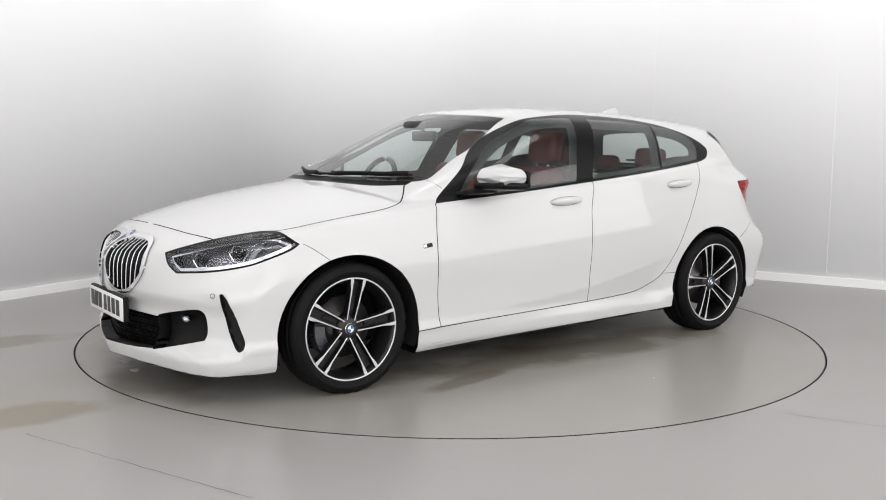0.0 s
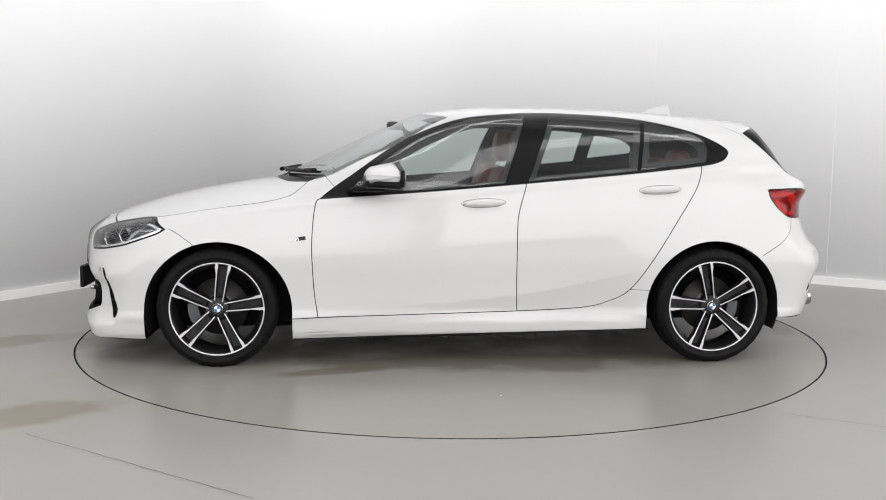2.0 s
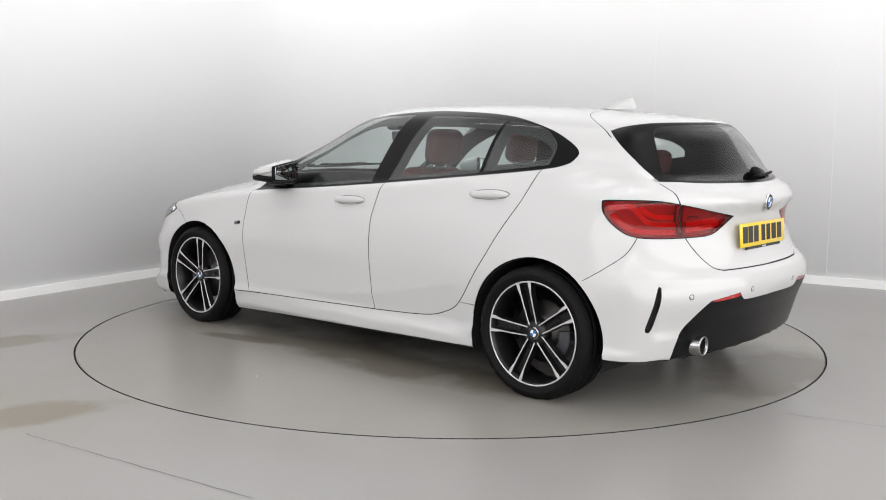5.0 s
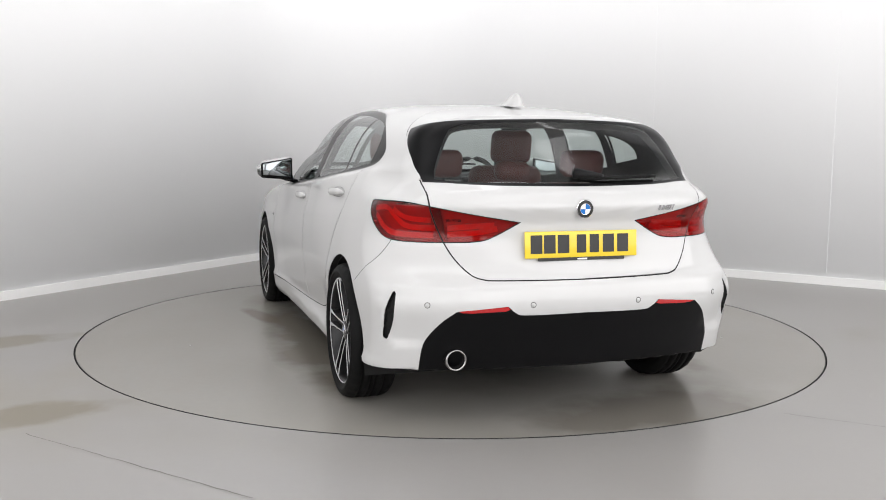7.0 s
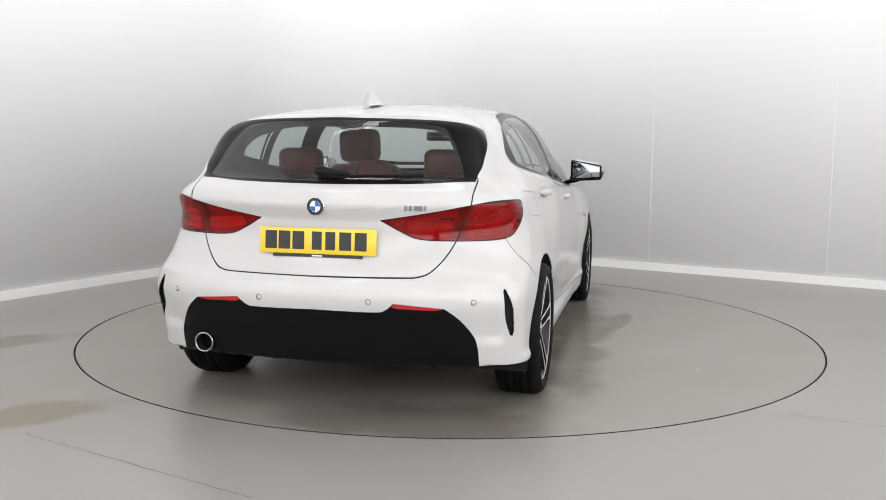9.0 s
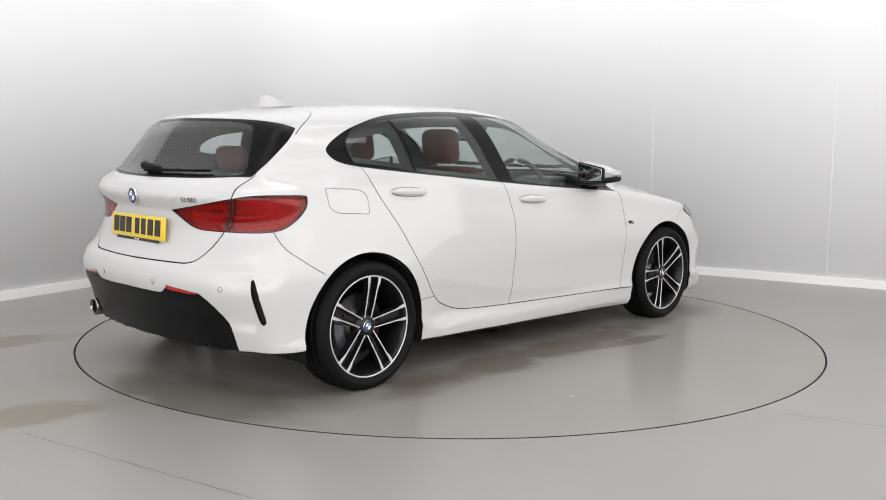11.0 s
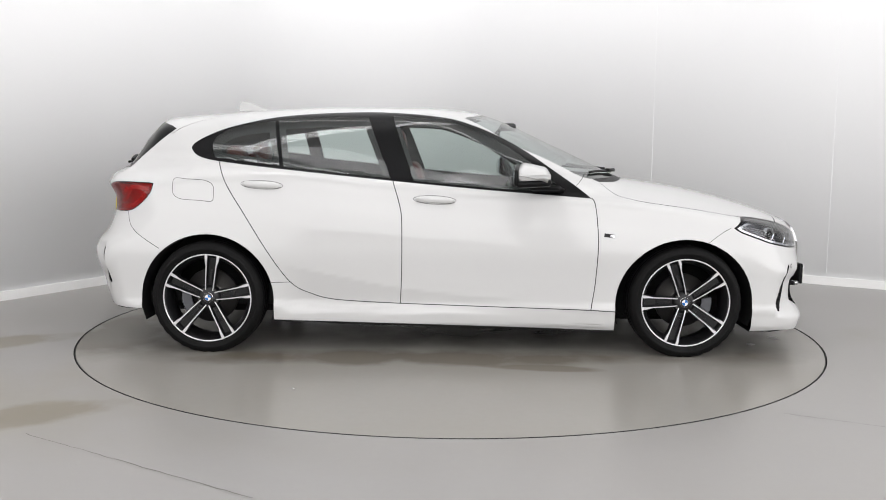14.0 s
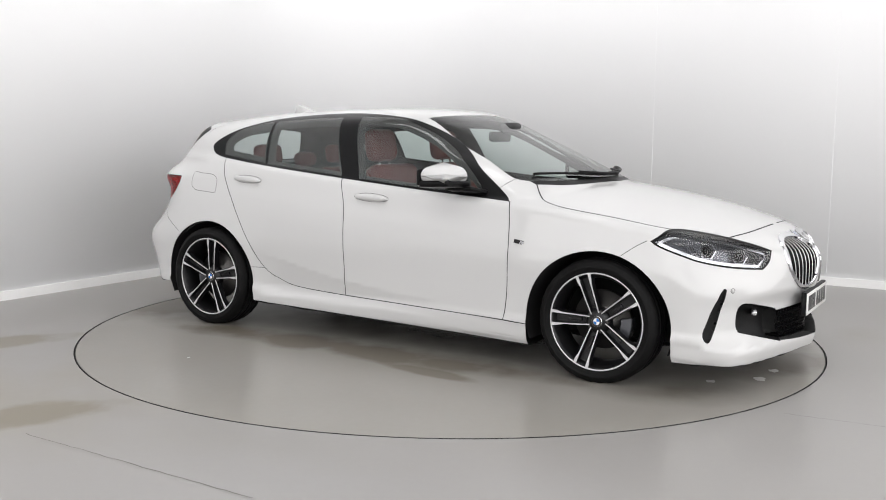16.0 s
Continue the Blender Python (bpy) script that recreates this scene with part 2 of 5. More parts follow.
def build_turntable():
    base = tagged(new("turntable"), "flat grey round turntable set flush in the floor", "turntable")
    bm = bmesh.new()
    lathe(bm, [(0.001, -0.04), (RING - 0.006, -0.04), (RING - 0.006, -0.002), (RING - 0.009, 0.0), (1.5, 0.0), (0.7, 0.0), (0.001, 0.0)], 128, "z")
    bmesh.ops.recalc_face_normals(bm, faces=bm.faces)
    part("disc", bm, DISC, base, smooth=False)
    # added near-black ring that paints the shade of the open gap
    bm = bmesh.new()
    lathe(bm, [(RING - 0.0055, -0.03), (RING - 0.0055, 0.0012), (RING - 0.0035, 0.0016), (RING - 0.001, 0.0012), (RING - 0.001, -0.03)], 160, "z")
    bmesh.ops.recalc_face_normals(bm, faces=bm.faces)
    part("edge_ring", bm, DARK, base, "thin dark ring for the shade in the gap round the disc")
    # thin irregular pale patches on the disc
    for fx, fy, size in ((2.0, -0.23, 0.042), (2.02, -0.02, 0.034), (1.80, -0.42, 0.03), (-0.75, -1.52, 0.008), (-0.1, 1.62, 0.006)):
        bm = bmesh.new()
        rim = [(fx + size * (0.5 + random.random() * 0.5) * math.cos(a), fy + size * (0.6 + random.random() * 0.7) * math.sin(a)) for a in np.linspace(0, 2 * math.pi, 11, endpoint=False)]
        prism(bm, rim, 0.0004, 0.0022, "z")
        part("paint_flake", bm, PALE_PATCH, base, "thin irregular pale patch on the turntable", False)
    return base


turntable = build_turntable()


# ---- body form: the shell's surface as smooth functions (car space: x ahead, y to its left, z up)
def curve(x, pts):
    """A smooth curve through a few (x, value) points."""
    px = np.array([p[0] for p in pts], float)
    py = np.array([p[1] for p in pts], float)
    d = np.diff(py) / np.diff(px)
    m = np.concatenate([[d[0]], np.where(d[1:] * d[:-1] > 0, 2 * d[1:] * d[:-1] / np.where(np.abs(d[1:] + d[:-1]) < 1e-9, 1, d[1:] + d[:-1]), 0), [d[-1]]])
    x = np.asarray(x, float)
    i = np.clip(np.searchsorted(px, x) - 1, 0, len(d) - 1)
    h = px[i + 1] - px[i]
    s = (x - px[i]) / h
    inside = ((1 + 2 * s) * py[i] + s * h * m[i]) * (1 - s) ** 2 + ((3 - 2 * s) * py[i + 1] + (s - 1) * h * m[i + 1]) * s * s
    return np.where(s < 0, py[i] + m[i] * (x - px[i]), np.where(s > 1, py[i + 1] + m[i + 1] * (x - px[i + 1]), inside))


def smax(a, b, k):
    h = np.clip(0.5 + 0.5 * (a - b) / k, 0, 1)
    return b + (a - b) * h + k * h * (1 - h)


def smin(a, b, k):
    return -smax(-a, -b, k)


def step01(x, a, b):
    s = np.clip((x - a) / (b - a), 0, 1)
    return s * s * (3 - 2 * s)


WIDE = [(-2.2, 0.825), (-1.9, 0.862), (-1.6, 0.889), (-1.335, 0.899), (-1.0, 0.888), (-0.5, 0.878), (0, 0.876), (0.5, 0.879), (0.9, 0.892), (1.335, 0.899), (1.6, 0.889), (1.75, 0.877), (1.95, 0.838), (2.2, 0.79)]
BELT = [(-2.1, 1.13), (-1.367, 1.08), (-0.29, 0.972), (0.79, 0.892), (1.2, 0.86), (1.6, 0.80), (2.2, 0.72)]
SHOULDER = [(-0.2, 0.30), (0, 0.075), (0.025, 0.048), (0.07, 0.036), (0.13, 0.025), (0.22, 0.008), (0.32, 0.0), (1.2, 0.0)]
LOWER = [(0.1, 0.06), (0.145, 0.045), (0.17, 0.028), (0.235, 0.018), (0.262, 0.012), (0.30, 0.022), (0.42, 0.016), (0.60, 0.0), (1.4, 0.0)]
FRONT = [(0.10, 2.18), (0.165, 2.205), (0.21, 2.215), (0.26, 2.19), (0.32, 2.178), (0.40, 2.18), (0.49, 2.212), (0.58, 2.215), (0.66, 2.195), (0.72, 2.155), (0.77, 2.09), (0.9, 1.95)]
REAR = [(0.1, -1.98), (0.25, -2.04), (0.40, -2.085), (0.545, -2.128), (0.60, -2.118), (0.65, -2.078), (0.72, -2.052), (0.80, -2.036), (0.855, -2.038), (0.90, -2.060), (0.93, -2.074), (0.97, -2.055), (1.03, -1.985), (1.3, -1.80)]
HOOD = [(0.4, 1.03), (1.06, 0.972), (1.3, 0.940), (1.6, 0.884), (1.85, 0.818), (2.0, 0.765), (2.12, 0.70)]
ROOF = [(-2.3, 1.17), (-1.93, 1.285), (-1.70, 1.318), (-1.4, 1.350), (-1.0, 1.380), (-0.6, 1.395), (-0.2, 1.396), (0.1, 1.377), (0.235, 1.348), (0.665, 1.165), (1.08, 0.972), (1.6, 0.73)]
UNDER = [(-2.2, 0.254), (-1.7, 0.235), (-0.97, 0.177), (0.95, 0.133), (2.2, 0.140)]
GLASSY = [(-2.1, 0.60), (-1.7, 0.672), (-1.4, 0.728), (-1.0, 0.765), (-0.3, 0.797), (0.3, 0.803), (0.79, 0.784), (1.2, 0.72)]


CREASE = [(-1.1, 0.54), (-0.6, 0.435), (-0.25, 0.37), (0.3, 0.315), (0.85, 0.27)]


def side_y(x, z):
    back = step01(-x, 0.55, 1.5)
    crease = curve(x, CREASE)
    tuck = 0.20 * np.clip(crease - z, 0.0, 0.2) * step01(z, 0.225, 0.272) * step01(x, -1.0, -0.75) * step01(-x, -0.92, -0.6)
    return curve(x, WIDE) - tuck - curve(curve(x, BELT) - z, SHOULDER) - curve(z, LOWER) - back * (0.062 * step01(z, 0.46, 0.95) + 0.03 * step01(z, 0.94, 1.08)) - 0.085 * step01(-x, 1.40, 1.72) * step01(z, 0.925, 1.05)


def front_x(y, z):
    a = np.abs(y)
    return curve(z, FRONT) - 0.135 * (a / 0.6) ** 1.2 - (0.02 + 0.035 * step01(z, 0.46, 0.62)) * (a / 0.55) ** 2 + 0.02 * (a / 0.55) ** 2 * step01(z, 0.3, 0.2) - 0.05 * (a / 0.8) ** 10


def rear_x(y, z):
    a = np.abs(y)
    return curve(z, REAR) + (0.068 + 0.037 * step01(z, 0.50, 0.84) + 0.05 * step01(z, 0.95, 1.06)) * (a / 0.6) ** (2 - 0.75 * step01(z, 0.95, 1.06)) + (0.05 + 0.05 * step01(z, 0.5, 0.85)) * (y / 0.8) ** 8


def hood_z(x, y):
    return curve(x, HOOD) - 0.085 * (y / 0.73) ** 2


def glass_y(x, z):
    h = np.maximum(z - curve(x, BELT), -0.03)
    return curve(x, GLASSY) - 0.365 * h - 0.16 * h * np.abs(h)


def roof_z(x, y):
    bow = 0.27 * (y / 0.7) ** 2 * step01(x, -0.6, 0.5)
    return curve(x + bow, ROOF) - 0.035 * (y / 0.6) ** 2 * (1 - step01(x, 0.2, 0.9)) - 0.05 * (y / 0.62) ** 6 * (1 - step01(x, 0.0, 0.6))


def shell(x, y, z):
    """Below nothing inside the body, above nothing outside it."""
    low = smax(smax(y - side_y(x, z), x - front_x(y, z), 0.05 + 0.06 * step01(z, 0.45, 0.7)), rear_x(y, z) - x, 0.06 + 0.03 * step01(z, 0.5, 0.85))
    # scooped faces that lead to the air slots, in the front and the rear bumper
    u, v = (y - x) * 0.70711, (x + y) * 0.70711
    ui = -0.757 - (z - 0.256) * 0.30
    low = low + 0.022 * step01(u, ui - 0.20, ui) * (1 - step01(u, ui + 0.012, ui + 0.035)) * step01(z, 0.225, 0.265) * (1 - step01(z, 0.47, 0.53)) * (x > 1.0)
    low = low + 0.020 * step01(v, -1.0, -0.82) * (1 - step01(v, -0.805, -0.785)) * step01(z, 0.335, 0.39) * (1 - step01(z, 0.57, 0.62)) * (x < -1.0)
    low = smax(low, (z - hood_z(x, y)) * 0.95, 0.035)
    top = smax(y - glass_y(x, z), (z - roof_z(x, y)) * 0.8, 0.05)
    top = smax(top, rear_x(y, z) - x, 0.06)
    top = np.maximum(top, curve(x, BELT) - 0.12 - z)
    f = smin(low, top, 0.012 + 0.05 * step01(-x, 1.35, 1.7))
    return np.maximum(f, curve(x, UNDER) - z)


def normal_at(p):
    e = 0.004
    g = np.stack([shell(*(p + d).T) - shell(*(p - d).T) for d in np.eye(3) * e], 1)
    return g / np.maximum(np.linalg.norm(g, axis=1), 1e-9)[:, None]


def shoot(o, d):
    """Where rays from inside meet the surface."""
    lo, hi = np.zeros(len(o)), np.full(len(o), 2.6)
    for _ in range(34):
        mid = (lo + hi) / 2
        out = shell(*(o + d * mid[:, None]).T) > 0
        lo, hi = np.where(out, lo, mid), np.where(out, mid, hi)
    return o + d * lo[:, None]


def shell_grid(n_mid=124, n_end=72, n_up=118):
    """Half of the shell (y >= 0) as a grid of points, from its front to its rear."""
    ends = 1.45
    a_f = np.linspace(90, 0, n_end, endpoint=False)
    xs = np.linspace(ends, -ends, n_mid)
    a_r = np.linspace(0, -90, n_end + 1)[1:]
    ox = np.concatenate([np.full(n_end, ends), xs, np.full(n_end, -ends)])
    az = np.radians(np.concatenate([a_f, np.zeros(n_mid), a_r]))
    up = np.radians(np.linspace(-52, 90, n_up))
    base = 0.58 - 0.04 * np.abs(ox) / ends
    o = np.zeros((len(ox), n_up, 3))
    o[:, :, 0], o[:, :, 2] = ox[:, None], base[:, None]
    d = np.stack([np.sin(az)[:, None] * np.cos(up), np.cos(az)[:, None] * np.cos(up), np.ones(len(ox))[:, None] * np.sin(up)], 2)
    p = shoot(o.reshape(-1, 3), d.reshape(-1, 3))
    p[np.abs(p[:, 1]) < 1e-6, 1] = 0
    return p.reshape(len(ox), n_up, 3)
# ---- end of the body form


# ---- more materials, for the car
CHROME = material("chrome", (0.78, 0.78, 0.80), 0.12, 1.0, grain=0.05, scale=80)
ALLOY = material("machined_alloy", (0.64, 0.64, 0.65), 0.32, 0.55, grain=0.25, scale=140, bump=0.08, spread=(0.46, 0.46, 0.47))
GREY_ALLOY = material("dark_grey_wheel_paint", (0.011, 0.011, 0.012), 0.32, 0.3, 0.0, grain=0.3, scale=60)
IRON = material("brake_iron", (0.09, 0.087, 0.084), 0.42, 0.9, grain=0.5, scale=90, spread=(0.08, 0.075, 0.07))
SIDE_GLASS = glass_material("side_glass", (0.88, 0.955, 0.935), 0.93)
SCREEN_GLASS = glass_material("windscreen_glass", (0.90, 0.965, 0.95), 0.93)
REAR_GLASS = glass_material("rear_glass", (0.84, 0.88, 0.87), 0.95)
LENS = glass_material("clear_lens", (0.97, 0.98, 1.0), 0.97, face=0.04)
RED_LENS = material("red_lens", (0.42, 0.008, 0.010), 0.10, 0, 0.8, grain=0.25, scale=30, spread=(0.25, 0.004, 0.006))
DEEP_RED = material("dark_red_lens", (0.075, 0.003, 0.005), 0.08, 0, 0.8, grain=0.2, scale=30)
BRIGHT_RED = material("bright_red_light_bar", (0.90, 0.06, 0.045), 0.22, 0, 0.5, grain=0.2, scale=50)
SILVER_LENS = material("silvered_lamp_bowl", (0.60, 0.61, 0.63), 0.18, 0.9, grain=0.2, scale=40)
LAMP_BLACK = material("lamp_housing", (0.10, 0.103, 0.115), 0.26, 0.5, 0.3, grain=0.3, scale=40)
RED_LEATHER = material("red_leather", (0.105, 0.014, 0.010), 0.5, grain=0.25, scale=160, bump=0.3, tone_patch=0.15, stain_scale=4, spread=(0.075, 0.010, 0.007))
DARK_CLOTH = material("anthracite_trim", (0.028, 0.028, 0.028), 0.8, grain=0.35, scale=220, bump=0.3, tone_patch=0.2, stain_scale=3)
DASH = material("dashboard_plastic", (0.035, 0.035, 0.036), 0.55, grain=0.4, scale=260, bump=0.3)
YELLOW = material("yellow_plate", (0.78, 0.56, 0.03), 0.30, 0, 0.4, grain=0.08, scale=30)
WHITE_PLATE = material("white_plate", (0.78, 0.78, 0.76), 0.30, 0, 0.4, grain=0.08, scale=30)
INK = material("plate_ink", (0.02, 0.02, 0.02), 0.4, grain=0.2, scale=50)
BLUE = material("enamel_blue", (0.02, 0.16, 0.50), 0.2, 0, 0.6, grain=0.1, scale=40)
WHITE_ENAMEL = material("enamel_white", (0.78, 0.78, 0.78), 0.2, 0, 0.6, grain=0.05, scale=40)
STEEL = material("exhaust_steel", (0.36, 0.355, 0.35), 0.20, 1.0, grain=0.3, scale=60)
MIRROR = material("mirror_glass", (0.30, 0.32, 0.33), 0.02, 1.0, grain=0.02, scale=20)

car = tagged(new("car"), "white five-door hatchback car parked on the turntable", "car")
OFF = Vector((-0.021, 0.113, 0))


# ---- cutting the shell into its panels
def inside_poly(u, v, poly):
    hit = False
    n = len(poly)
    for i in range(n):
        (x1, y1), (x2, y2) = poly[i], poly[(i + 1) % n]
        if (y1 > v) != (y2 > v) and u < x1 + (v - y1) * (x2 - x1) / (y2 - y1):
            hit = not hit
    return hit


def smooth_line(pts, n=5):
    """Rounds a line through points; a point given twice stays a corner."""
    runs, run = [], [pts[0]]
    for a, b in zip(pts, pts[1:]):
        if a == b:
            runs.append(run)
            run = [b]
        else:
            run.append(b)
    runs.append(run)
    out = []
    for run in runs:
        for i in range(len(run) - 1):
            p0, p1, p2, p3 = run[max(i - 1, 0)], run[i], run[i + 1], run[min(i + 2, len(run) - 1)]
            for k in range(n):
                t = k / n
                out.append(tuple(0.5 * (2 * b + (c - a) * t + (2 * a - 5 * b + 4 * c - d) * t * t + (3 * b - a - 3 * c + d) * t ** 3) for a, b, c, d in zip(p0, p1, p2, p3)))
        if run is runs[-1]:
            out.append(run[-1])
    return out


def grown(poly, d):
    """The outline moved outwards by d (inwards if negative)."""
    n = len(poly)
    area = sum(poly[i][0] * poly[(i + 1) % n][1] - poly[(i + 1) % n][0] * poly[i][1] for i in range(n))
    s = 1 if area > 0 else -1
    out = []
    for i in range(n):
        a, b, c = (Vector(poly[k % n]) for k in (i - 1, i, i + 1))
        e1, e2 = (b - a), (c - b)
        if e1.length < 1e-7 or e2.length < 1e-7:
            continue
        e1.normalize(), e2.normalize()
        m = Vector((e1.y + e2.y, -(e1.x + e2.x)))
        if m.length < 1e-6:
            m = Vector((e1.y, -e1.x))
        m.normalize()
        k = max(0.5, m.dot(Vector((e1.y, -e1.x))))
        q = b + m * s * d / k
        out.append((q.x, q.y))
    return out


VIEWS = {"side": (Vector((1, 0, 0)), Vector((0, 0, 1))), "end": (Vector((0, 1, 0)), Vector((0, 0, 1))), "top": (Vector((1, 0, 0)), Vector((0, 1, 0))),
         "diag": (Vector((-0.70711, 0.70711, 0)), Vector((0, 0, 1))), "rdiag": (Vector((0.70711, 0.70711, 0)), Vector((0, 0, 1)))}


class Half:
    """Half of the shell, cut by outlines into named regions."""

    def __init__(self):
        g = shell_grid()
        nu, nv = g.shape[:2]
        normals = normal_at(g.reshape(-1, 3)).reshape(nu, nv, 3)
        self.bm = bm = bmesh.new()
        self.n = bm.verts.layers.float_vector.new("form")
        vs = []
        for i in range(nu):
            row = []
            for j in range(nv):
                v = bm.verts.new(g[i, j])
                v[self.n] = normals[i, j]
                row.append(v)
            vs.append(row)
        for a, b in zip(vs, vs[1:]):
            for j in range(nv - 1):
                if (a[j].co - b[j].co).length + (a[j + 1].co - b[j + 1].co).length > 1e-5:
                    bm.faces.new((a[j], b[j], b[j + 1], a[j + 1]))
        bmesh.ops.remove_doubles(bm, verts=list({v for row in vs for v in row[-2:]} | set(vs[0]) | set(vs[-1])), dist=1e-5)
        bm.normal_update()
        self.region = bm.faces.layers.int.new("region")
        self.names = ["body"]

    def code(self, name):
        if name not in self.names:
            self.names.append(name)
        return self.names.index(name)

    def cut(self, view, poly, name, test=None, only=None):
        """Cuts the shell along an outline seen along one direction, and names what lies inside."""
        bm, (eu, ev) = self.bm, VIEWS[view]
        us, vs = [p[0] for p in poly], [p[1] for p in poly]
        lo, hi = (min(us) - 0.035, min(vs) - 0.035), (max(us) + 0.035, max(vs) + 0.035)
        cand = {}

        def bounds(f):
            pu, pv = [v.co.dot(eu) for v in f.verts], [v.co.dot(ev) for v in f.verts]
            return min(pu), max(pu), min(pv), max(pv)

        want = None if only is None else {self.names.index(q) for q in only if q in self.names}
        for f in bm.faces:
            if want is not None and f[self.region] not in want:
                continue
            c = f.verts[0].co
            f.normal_update()
            if lo[0] < c.dot(eu) < hi[0] and lo[1] < c.dot(ev) < hi[1] and (test is None or test(f.calc_center_bounds(), f.normal)):
                cand[f] = bounds(f)
        n = len(poly)
        for i in range(n):
            a, b = Vector(poly[i]), Vector(poly[(i + 1) % n])
            d = b - a
            if d.length < 1e-6:
                continue
            side = Vector((d.y, -d.x)).normalized()
            no, co = eu * side.x + ev * side.y, eu * a.x + ev * a.y
            x0, y0, x1, y1 = min(a.x, b.x) - 0.002, min(a.y, b.y) - 0.002, max(a.x, b.x) + 0.002, max(a.y, b.y) + 0.002
            pick = []
            for f, (u0, u1, v0, v1) in cand.items():
                if u1 > x0 and u0 < x1 and v1 > y0 and v0 < y1:
                    pd = [(v.co - co).dot(no) for v in f.verts]
                    if min(pd) < -1e-5 and max(pd) > 1e-5:
                        pick.append(f)
            if not pick:
                continue
            geom = list({e for f in pick for e in f.edges}) + list({v for f in pick for v in f.verts}) + pick
            for f in pick:
                del cand[f]
            res = bmesh.ops.bisect_plane(bm, geom=geom, dist=1e-5, plane_co=co, plane_no=no)
            for f in res["geom"]:
                if isinstance(f, bmesh.types.BMFace):
                    cand[f] = bounds(f)
        k = self.code(name)
        for f in cand:
            if f.is_valid:
                c = f.calc_center_median()
                if inside_poly(c.dot(eu), c.dot(ev), poly):
                    f[self.region] = k

    def faces(self, names):
        want = {self.names.index(n) for n in names if n in self.names}
        return [f for f in self.bm.faces if f[self.region] in want]

    def sheet(self, names, sides, inset=0.0, rim=0.0):
        """The named regions as points, faces and normals; sides: 1 for the car's left half, -1 for its right; rim: depth of the turned-in edge."""
        co, fs, no = [], [], []
        faces = self.faces(names)
        for s in sides:
            index, edges = {}, {}
            for f in faces:
                ring = []
                for v in f.verts:
                    if v not in index:
                        index[v] = len(co)
                        n = Vector(v[self.n])
                        p = v.co - n * inset
                        co.append((p.x, s * p.y, p.z))
                        no.append((n.x, s * n.y, n.z))
                    ring.append(index[v])
                fs.append(ring if s > 0 else ring[::-1])
                if rim:
                    for e in f.edges:
                        edges[e] = edges.get(e, 0) + 1
            if rim:
                low = {}
                for e, count in edges.items():
                    if count == 1 and not all(abs(v.co.y) < 1e-4 for v in e.verts):
                        quad = []
                        for v in e.verts:
                            if v not in low:
                                low[v] = len(co)
                                n = Vector(v[self.n])
                                p = v.co - n * (inset + rim)
                                co.append((p.x, s * p.y, p.z))
                                no.append((n.x, s * n.y, n.z))
                            quad.append((index[v], low[v]))
                        fs.append([quad[0][0], quad[1][0], quad[1][1], quad[0][1]])
        return co, fs, no


def panel(name, sheet, mat, parent, label="", kind=""):
    """Links a sheet of the shell as one mesh with the form's own normals."""
    co, fs, no = sheet
    me = bpy.data.meshes.new(name)
    me.from_pydata(co, [], fs)
    me.materials.append(mat)
    me.polygons.foreach_set("use_smooth", [True] * len(me.polygons))
    me.update()
    me.normals_split_custom_set_from_vertices(no)
    ob = new(name, me)
    ob.parent = parent
    if label:
        ob["label"] = label
    return ob


def on_shell_line(view, line):
    """The points of the shell, and its normals, that show at the (u, v) of a line in a view."""
    u, v = np.array([q[0] for q in line]), np.array([q[1] for q in line])
    k, z, one = 0.70711, np.zeros(len(line)), np.ones(len(line))
    o, d = {"side": ((u, z, v), (0, 1, 0)), "front": ((1.2 * one, u, v), (1, 0, 0)), "rear": ((-1.2 * one, u, v), (-1, 0, 0)), "top": ((u, v, 0.62 * one), (0, 0, 1)),
            "diag": ((0.45 - k * u, 0.45 + k * u, v), (k, k, 0)), "rdiag": ((k * u - 0.45, k * u + 0.45, v), (-k, k, 0))}[view]
    p = shoot(np.stack(o, 1), np.tile(np.array(d, float), (len(line), 1)))
    return [(Vector(a), Vector(b)) for a, b in zip(p, normal_at(p))]


def on_shell(view, u, v):
    return on_shell_line(view, [(u, v)])[0]


def ribbon(bm, view, line, width, depth, s=1, closed=False):
    """A band that follows a line on the shell, depth below its face (or above, if negative)."""
    fine = []
    for i, a in enumerate(line[: None if closed else -1]):
        b = line[(i + 1) % len(line)]
        k = max(1, int(math.dist(a, b) / 0.014))
        fine += [(a[0] + (b[0] - a[0]) * j / k, a[1] + (b[1] - a[1]) * j / k) for j in range(k)]
    pts = on_shell_line(view, fine if closed else fine + [line[-1]])
    rows = []
    n = len(pts)
    for i, (p, nn) in enumerate(pts):
        a, b = pts[(i - 1) % n if closed else max(i - 1, 0)][0], pts[(i + 1) % n if closed else min(i + 1, n - 1)][0]
        t = (b - a).normalized()
        w = t.cross(nn).normalized() * width / 2
        rows.append([bm.verts.new((q.x, s * q.y, q.z)) for q in (p - nn * depth + w, p - nn * depth - w)])
    for a, b in list(zip(rows, rows[1:])) + ([(rows[-1], rows[0])] if closed else []):
        bm.faces.new((a[0], a[1], b[1], b[0]))


half = Half()
P = smooth_line
low_test = lambda c, n: c.z < 0.9
side_test = lambda c, n: n.y > 0.25 and c.y > 0.3
front_test = lambda c, n: n.x > 0.15 and c.x > 1.3
rear_test = lambda c, n: n.x < -0.15 and c.x < -1.2
edge_test = lambda c, n: c.y > 0.35

